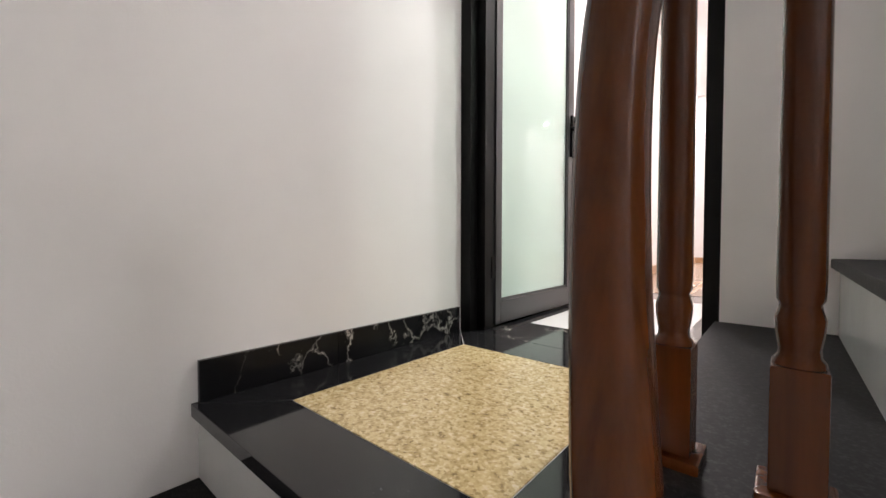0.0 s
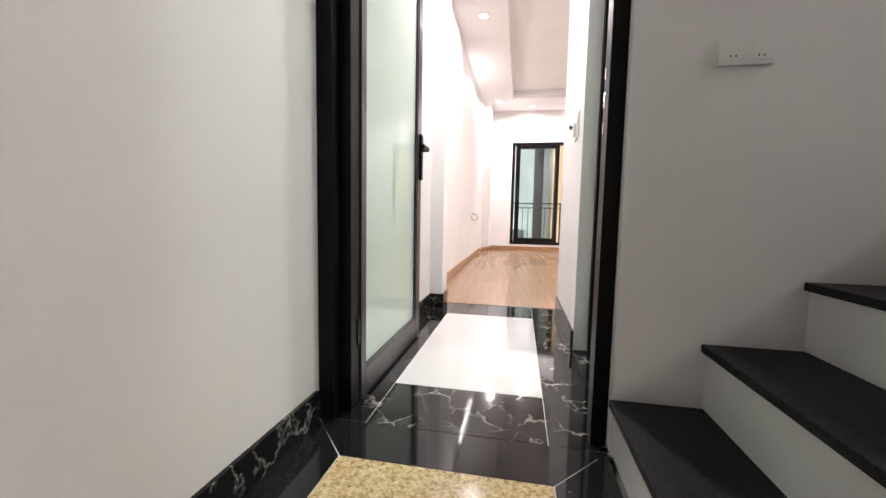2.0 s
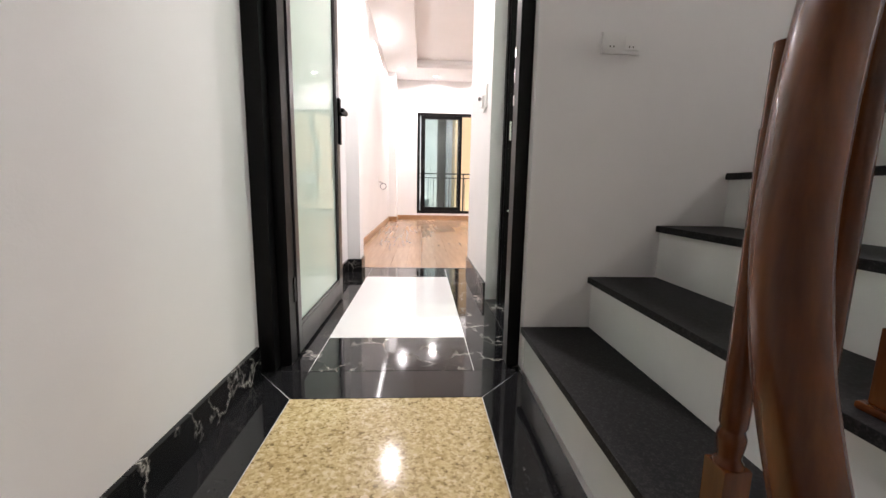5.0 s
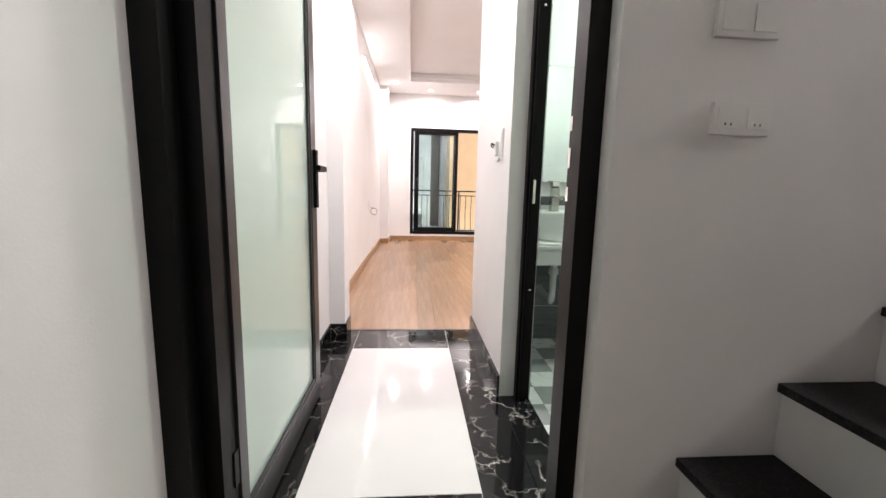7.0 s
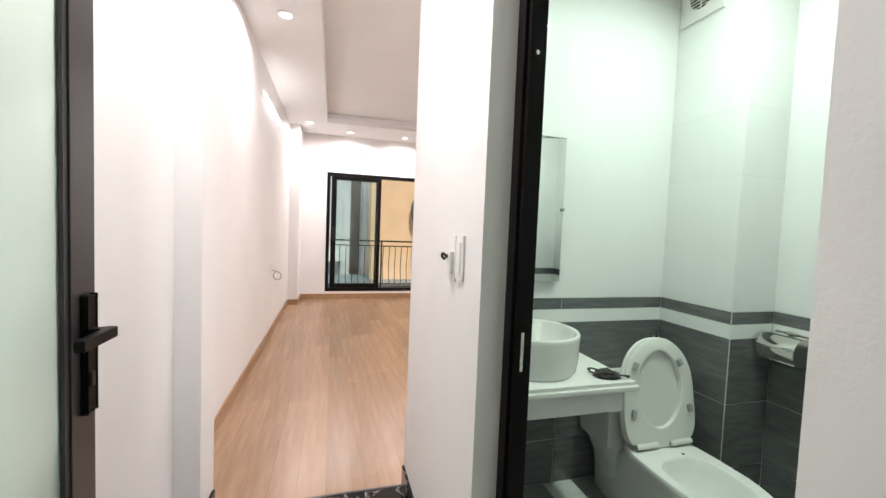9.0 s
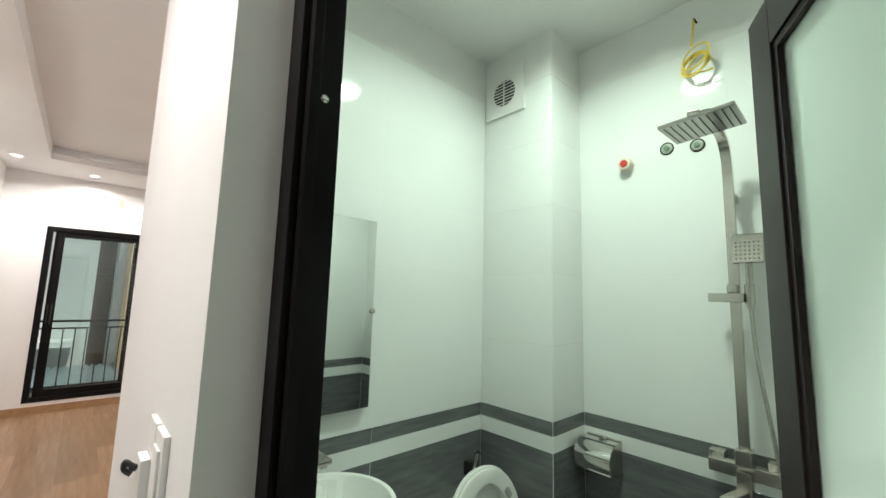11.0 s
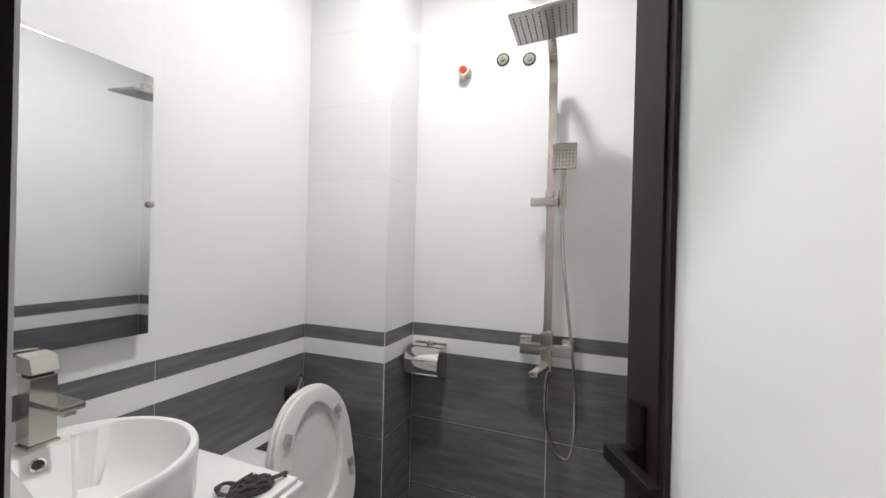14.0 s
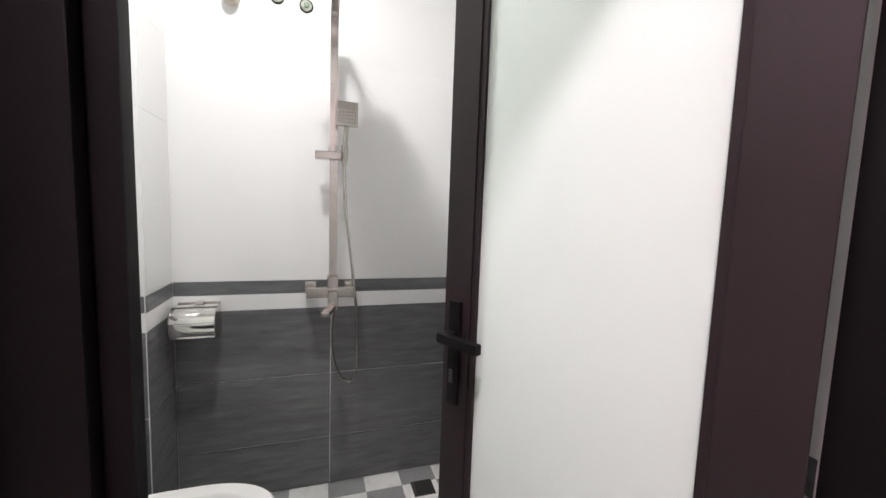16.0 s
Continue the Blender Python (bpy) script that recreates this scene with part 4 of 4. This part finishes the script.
part("bowl", loft([ring(0.125, 1.06, 1.66, FZ), ring(0.120, 1.07, 1.66, 0.03), ring(0.118, 1.06, 1.62, 0.12), ring(0.138, 1.0, 1.56, 0.19), ring(0.170, 0.90, 1.47, TZ - 0.05), ring(0.180, 0.884, 1.46, TZ - 0.022), ring(0.180, 0.884, 1.46, TZ - 0.008), ring(0.174, 0.892, 1.455, TZ), ring(0.136, 0.948, 1.275, TZ), ring(0.126, 0.960, 1.265, TZ - 0.008), ring(0.115, 0.975, 1.255, TZ - 0.04), ring(0.095, 1.0, 1.24, TZ - 0.10), ring(0.06, 1.05, 1.20, TZ - 0.16)]), CERAMIC, wc)
part("bolt_hole", lathe([(0.007, 0.0), (0.006, 0.0015), (0.002, 0.001)], 14, (TX + 0.058, 1.290, TZ + 0.0005)), DARKP, wc, "dark seat bolt hole")


def stood(w, h, d, low=0.42):
    """Outline of a raised seat: square foot, rounded top, w half wide, h high, at depth d."""
    out = []
    for i in range(48):
        a = 2 * math.pi * i / 48
        c, s = math.cos(a), math.sin(a)
        hh = h * 0.56 + (s * h * 0.44 if s > 0 else -(abs(s) ** low) * h * 0.56)
        ww = (w - 0.085 * (w / 0.205) * max(0.0, hh - 0.02) * 0.45) * abs(c) ** (0.86 if s > 0 else low)
        out.append((math.copysign(ww, c), d, hh))
    return out


def oval(w, h0, h1, d):
    """Opening of the seat, on the same count of points."""
    return [(w * math.cos(2 * math.pi * i / 48), d, (h0 + h1) / 2 + (h1 - h0) / 2 * math.sin(2 * math.pi * i / 48)) for i in range(48)]


# both seat and lid lean back against the tank
lid = part("lid", loft([stood(0.196, 0.468, 0.020), stood(0.207, 0.480, 0.014), stood(0.207, 0.480, 0.004), stood(0.203, 0.476, 0.0)]), SEATP, wc, "white plastic lid, raised")
lid.matrix_basis = pose(TX + 0.008, 1.366, TZ + 0.002, -8.5, 0, 0)
bm = bmesh.new()
lv = [[bm.verts.new(p) for p in r] for r in (stood(0.199, 0.470, -0.0015), stood(0.202, 0.474, -0.006), stood(0.200, 0.472, -0.014), stood(0.190, 0.462, -0.019), oval(0.128, 0.070, 0.432, -0.021), oval(0.120, 0.080, 0.424, -0.018), oval(0.117, 0.084, 0.420, -0.0015))]
for a, b in zip(lv, lv[1:] + lv[:1]):
    for i in range(len(a)):
        bm.faces.new((a[i], a[(i + 1) % len(a)], b[(i + 1) % len(a)], b[i]))
bmesh.ops.recalc_face_normals(bm, faces=bm.faces)
seat = part("seat", bm, SEATP, wc, "white plastic seat ring, raised")
seat.matrix_basis = pose(TX + 0.008, 1.366, TZ + 0.002, -8.5, 0, 0)
GREY_RUBBER = plain("grey_rubber", (0.34, 0.34, 0.33), 0.5)
for lx, lz, tilt in ((-0.136, 0.362, 25), (0.110, 0.368, -30), (0.154, 0.160, -12), (-0.154, 0.160, 12)):
    bm = boxes((-0.011, 0.011, -0.014, 0.002, -0.017, 0.017), bevel=0.005)
    bp = part("buffer", bm, GREY_RUBBER, seat, "grey rubber buffer")
    bp.matrix_basis = pose(lx, -0.020, lz, 0, tilt, 0)
for s in (-1, 1):
    part("hinge", tube([(TX + 0.008 + s * 0.036, 1.346, TZ + 0.020), (TX + 0.008 + s * 0.150, 1.346, TZ + 0.020)], 0.013, 14, 0), SEATP, wc)
    part("hinge_cap", tube([(TX + 0.008 + s * 0.0355, 1.346, TZ + 0.020), (TX + 0.008 + s * 0.033, 1.346, TZ + 0.020)], 0.008, 12, 0), GREY_RUBBER, wc, "grey hinge end")
bm = boxes((TX - 0.185, TX + 0.185, 1.475, BY1 - 0.003, 0.25, 0.530), bevel=0.03)
part("tank", bm, CERAMIC, wc)
part("skirt", loft([ring(0.105, 1.40, 1.698, FZ), ring(0.108, 1.40, 1.699, 0.06), ring(0.125, 1.41, 1.700, 0.15), ring(0.160, 1.44, 1.700, 0.22), ring(0.178, 1.47, 1.700, 0.275)]), CERAMIC, wc)
part("tank_lid", boxes((TX - 0.19, TX + 0.19, 1.468, BY1 - 0.002, 0.531, 0.555), bevel=0.008), CERAMIC, wc)
part("flush_button", boxes((TX - 0.03, TX + 0.05, 1.575, 1.625, 0.5552, 0.560), bevel=0.002), CHROME, wc, "chrome flush button")
sp = thing("bidet_sprayer", "chrome bidet sprayer hanging beside the toilet", "sprayer")
part("handle", tube([(2.200, 1.655, 0.58), (2.196, 1.648, 0.65), (2.200, 1.640, 0.715)], 0.0115, 12, 4), CHROME, sp)
part("head", tube([(2.200, 1.640, 0.715), (2.203, 1.634, 0.742)], 0.0145, 14, 0), CHROME, sp)
part("holder", boxes((2.186, 2.226, 1.662, BY1, 0.632, 0.690), bevel=0.005), DARKP, sp, "black wall holder")
part("hose", tube([(2.205, 1.655, 0.60), (2.20, 1.66, 0.40), (2.22, 1.66, 0.22), (2.235, 1.665, 0.12), (2.22, BY1, 0.16)], 0.007, 8, 8), STEEL, sp)
sc = thing("scouring_mesh", "crumpled dark grey netting lying on the counter", "netting")
random.seed(11)
bm = bmesh.new()
for k in range(34):
    pts = []
    a0, r0 = random.uniform(0, 6.28), random.uniform(0.25, 1.0)
    for i in range(6):
        a = a0 + i * random.uniform(0.5, 0.9)
        u, w = 0.052 * r0 * math.cos(a), 0.026 * r0 * math.sin(a)
        z = CZ + 0.005 + 0.026 * (1 - (u / 0.056) ** 2) * random.random()
        pts.append((1.632 + u * 0.95 + w * 0.5, 1.284 - u * 0.4 + w, z))
    tube(pts, random.uniform(0.0026, 0.0052), 5, 4, bm=bm)
for k in range(9):
    e = lambda: random.uniform(-0.005, 0.005)
    tube([(1.598, 1.305 + e(), CZ + 0.010), (1.585 + e(), 1.328 + e(), CZ + 0.012), (1.598 + e(), 1.348 + e(), CZ + 0.016), (1.618 + e(), 1.352 + e(), CZ + 0.014), (1.628 + e(), 1.336 + e(), CZ + 0.010), (1.615, 1.312 + e(), CZ + 0.009)], 0.0028, 5, 5, bm=bm)
    tube([(1.662, 1.274 + e(), CZ + 0.012), (1.684 + e(), 1.266 + e(), CZ + 0.013), (1.712 + e(), 1.256 + e(), CZ + 0.011), (1.706, 1.254 + e(), CZ + 0.006)], 0.0032, 5, 5, bm=bm)
part("netting", bm, plain("charcoal_netting", (0.060, 0.052, 0.050), 0.8, var=0.3, scale=60, bumps=0.5), sc)

# ---- shower ----
sh = thing("shower_column", "brushed nickel shower column with square rain head", "shower")
PY = 0.702
# nickel darkened for the head: its underside's dark reflection is put into the colour
HEAD_STEEL = plain("darkened_nickel_plate", (0.36, 0.345, 0.325), 0.30, metal=1.0, var=0.05, scale=10, bumps=0.04)
flat = [(0.015, 0.009), (-0.015, 0.009), (-0.015, -0.009), (0.015, -0.009)]
part("riser_pipe", sweep([Vector((2.475, PY, 0.955)), Vector((2.475, PY, 1.40)), Vector((2.475, PY, 1.80))] + spline([(2.475, PY, 1.86), (2.470, PY, 1.93), (2.445, PY, 1.992), (2.39, PY, 2.022), (2.31, PY, 2.030), (2.20, PY, 2.030)], 6), flat, up=(1, 0, 0)), STEEL, sh, "flat nickel pipe")
part("wall_bracket", boxes((2.478, BX1, PY - 0.012, PY + 0.012, 1.80, 1.83), bevel=0.002), STEEL, sh)
part("swivel", boxes((2.182, 2.216, PY + 0.008, PY + 0.042, 1.992, 2.040), bevel=0.003), STEEL, sh)
hd = part("rain_head", boxes((-0.105, 0.105, -0.100, 0.100, -0.005, 0.005), bevel=0.0015), HEAD_STEEL, sh, "square perforated rain head")
hd.matrix_basis = pose(2.205, PY + 0.006, 1.992, -5, -4, 2)
for i in range(10):
    part("nozzle_row", boxes(*[(-0.088 + j * 0.0195, -0.0838 + j * 0.0195, -0.086 + i * 0.0191 - 0.0019, -0.086 + i * 0.0191 + 0.0019, -0.0075, -0.0051) for j in range(10)]), DARKP, hd, smooth=False)
part("slide_clamp", boxes((2.440, 2.492, 0.672, 0.775, 1.440, 1.470), bevel=0.003), STEEL, sh)
part("clamp_knob", boxes((2.448, 2.490, 0.690, 0.722, 1.470, 1.502), bevel=0.008), STEEL, sh)
part("hand_holder", tube([(2.462, 0.660, 1.435), (2.452, 0.658, 1.500)], 0.014, 14, 0), STEEL, sh)
hs = part("hand_shower", boxes((-0.008, 0.008, -0.043, 0.043, -0.05, 0.05), bevel=0.004), STEEL, sh, "square nickel hand shower")
hs.matrix_basis = pose(2.430, 0.652, 1.618, 0, 10, 0)
for i in range(5):
    part("nozzle_row", boxes(*[(-0.0100, -0.0081, -0.030 + j * 0.012 - 0.0016, -0.030 + j * 0.012 + 0.0016, -0.036 + i * 0.014 - 0.0016, -0.036 + i * 0.014 + 0.0016) for j in range(6)]), DARKP, hs, smooth=False)
part("hand_grip", tube([(2.440, 0.654, 1.574), (2.456, 0.657, 1.50), (2.464, 0.660, 1.42)], 0.010, 12, 4), STEEL, sh)
part("hose", tube([(2.464, 0.660, 1.42), (2.470, 0.652, 1.25), (2.472, 0.626, 1.02), (2.468, 0.602, 0.80), (2.468, 0.596, 0.60), (2.470, 0.608, 0.520), (2.472, 0.632, 0.492), (2.474, 0.672, 0.53), (2.476, 0.700, 0.62), (2.478, 0.705, 0.74), (2.480, 0.692, 0.85)], 0.0065, 8, 8), STEEL, sh, "braided metal hose")
part("mixer_body", boxes((2.462, 2.505, 0.612, 0.806, 0.868, 0.912), bevel=0.005), STEEL, sh)
for y in (0.628, 0.790):
    part("wall_flange", boxes((2.505, BX1, y - 0.023, y + 0.023, 0.880, 0.926), bevel=0.004), STEEL, sh)
part("diverter", boxes((2.440, 2.500, PY - 0.023, PY + 0.023, 0.912, 0.962), bevel=0.004), STEEL, sh)
part("mixer_cube", boxes((2.432, 2.470, PY - 0.021, PY + 0.021, 0.820, 0.900), bevel=0.004), STEEL, sh)
bm = boxes((2.345, 2.440, PY - 0.017, PY + 0.017, 0.828, 0.848), bevel=0.005)
for v in bm.verts:
    d = 2.44 - v.co.x
    v.co.z -= d * 0.10
    v.co.y += d * 0.35
part("spout", bm, STEEL, sh)

# ---- small things on the bathroom walls ----
ph = thing("paper_holder", "chrome toilet roll holder with a curved flap", "paper holder")
arc = [radians(90 + 142 * k / 14) for k in range(15)]
outer = [(2.492 + 0.062 * math.cos(t), -0.062 + 0.062 * math.sin(t)) for t in arc]
inner = [(2.492 + 0.059 * math.cos(t), -0.062 + 0.059 * math.sin(t)) for t in arc]


def holder_piece(outline, y, depth):
    """A prism across the holder over an outline of (distance from the wall side, height)."""
    bm = prism(outline, 0, depth)
    for v in bm.verts:
        v.co = Vector((v.co.x, y - v.co.z, 0.845 + v.co.y))
    bmesh.ops.recalc_face_normals(bm, faces=bm.faces)
    return bm


part("flap", holder_piece([(2.545, 0.0)] + outer + inner[::-1] + [(2.545, -0.003)], 1.287, 0.148), CHROME, ph, "curved chrome flap")
part("back_plate", boxes((2.545, BX1, 1.140, 1.290, 0.705, 0.850), bevel=0.002), STEEL, ph)
for y in (1.2905, 1.1385):
    part("side_plate", holder_piece([(2.545, -0.001)] + outer[:] + [(2.500, -0.130), (2.545, -0.130)], y, 0.0025), STEEL, ph, "nickel side plate")
part("lip", tube([(2.455, 1.142, 0.733), (2.455, 1.286, 0.733)], 0.005, 10, 0), CHROME, ph)
part("roller", tube([(2.500, 1.1395, 0.770), (2.500, 1.2875, 0.770)], 0.014, 14, 0), STEEL, ph)
part("hinge", boxes((2.525, 2.545, 1.195, 1.225, 0.846, 0.858), bevel=0.002), CHROME, ph)
cap = thing("wall_plug", "pale plastic pipe stub with a red plug", "pipe cap", "", pose(BX1, 1.083, 2.036, 0, -90, 0))
part("collar", lathe([(0.030, 0.0), (0.030, 0.030), (0.027, 0.038), (0.018, 0.040), (0.017, 0.034)], 8), plain("pale_plastic", (0.72, 0.62, 0.52), 0.4), cap, "pale hexagonal collar")
part("plug", lathe([(0.0165, 0.034), (0.016, 0.042), (0.010, 0.044)], 20), RED, cap, "red rubber plug")
for y, z in ((0.920, 2.071), (0.810, 2.057)):
    st = thing("pipe_stub", "green plastic pipe stub in a dark wall hole", "pipe stub", "water pipe stubs", pose(BX1, y, z, 0, -90, 0))
    part("hole_ring", lathe([(0.027, 0.0), (0.027, 0.003), (0.023, 0.004), (0.022, 0.001)], 24), DARKP, st, "dark hole edge")
    part("pipe", lathe([(0.0215, 0.0015), (0.020, 0.006), (0.014, 0.008), (0.0125, 0.004), (0.004, 0.003)], 24), plain("pale_olive_pipe", (0.42, 0.45, 0.37), 0.35), st)
    part("insert", lathe([(0.0105, 0.004), (0.010, 0.012), (0.005, 0.013)], 16), GREENP, st)
wi = thing("lamp_wire", "coil of yellow wire hanging high on the shower wall", "wire")
part("hook", tube([(BX1 + 0.012, 0.790, 2.575), (2.52, 0.790, 2.570), (2.51, 0.790, 2.55)], 0.004, 8, 4), DARKP, wi)
random.seed(5)
bm = bmesh.new()
for k in range(5):
    cy, cz = 0.785 + random.uniform(-0.012, 0.012), 2.392 + random.uniform(-0.02, 0.02)
    ry, rz, tw = 0.041 + 0.008 * random.random(), 0.046 + 0.012 * random.random(), random.uniform(-0.4, 0.4)
    pts = []
    for i in range(14):
        a = 2 * math.pi * i / 14
        pts.append((2.505 + 0.022 * math.sin(a + tw * 3) + 0.004 * k, cy + ry * math.cos(a + tw), cz + rz * math.sin(a)))
    sweep(spline(pts + [pts[0]], 4), circle(0.0034, 6), bm=bm)
tube([(2.51, 0.790, 2.56), (2.508, 0.792, 2.52), (2.505, 0.800, 2.45)], 0.0042, 6, 6, bm=bm)
tube([(2.505, 0.78, 2.330), (2.50, 0.755, 2.324), (2.50, 0.732, 2.326)], 0.0034, 6, 6, bm=bm)
part("coil", bm, YELLOW, wi)
ve = thing("exhaust_vent", "square white exhaust fan cover with a round grille", "exhaust fan")
VY0, VY1, VZ0, VZ1 = 1.449, 1.685, 2.343, 2.577
VX = XC
part("cover", boxes((VX - 0.014, VX + 0.012, VY0, VY1, VZ0, VZ1), bevel=0.004), PLASTIC, ve)
vc, vz = (VY0 + VY1) / 2, (VZ0 + VZ1) / 2
dk = part("grille_hole", lathe([(0.066, 0.0), (0.066, 0.001), (0.002, 0.0012)], 32), DARKP, ve)
dk.matrix_basis = pose(VX - 0.0141, vc, vz, 0, -90, 0)
for i in range(8):
    zz = -0.056 + i * 0.016
    hw = math.sqrt(max(0, 0.068 ** 2 - zz ** 2))
    part("slat", boxes((VX - 0.020, VX - 0.0155, vc - hw, vc + hw, vz + zz - 0.0016, vz + zz + 0.0016)), PLASTIC, ve, smooth=False)
part("rib", boxes((VX - 0.0205, VX - 0.0154, vc - 0.0022, vc + 0.0022, vz - 0.068, vz + 0.068)), PLASTIC, ve, smooth=False)
dr = thing("floor_drain", "square steel floor drain in the bathroom corner", "drain")
part("plate", boxes((2.36, 2.46, 0.245, 0.345, FZ, FZ + 0.004), bevel=0.001), STEEL, dr)
for i in range(6):
    part("slot", boxes((2.372 + i * 0.0145, 2.378 + i * 0.0145, 0.260, 0.330, FZ + 0.0041, FZ + 0.005)), DARKP, dr, smooth=False)
for z in (0.52, 1.69):
    s2 = thing("frame_screw", "steel screw head in the door frame", "screw", "frame screws", pose(1.03, 0.866, z, 90, 0, 0))
    part("head", lathe([(0.006, 0.0), (0.0055, 0.002), (0.002, 0.003)], 14), CHROME, s2)
part("strike", boxes((1.012, 1.032, 0.8632, 0.866, 0.90, 1.00), bevel=0.0008), STEEL, bdoor, "steel strike plate")
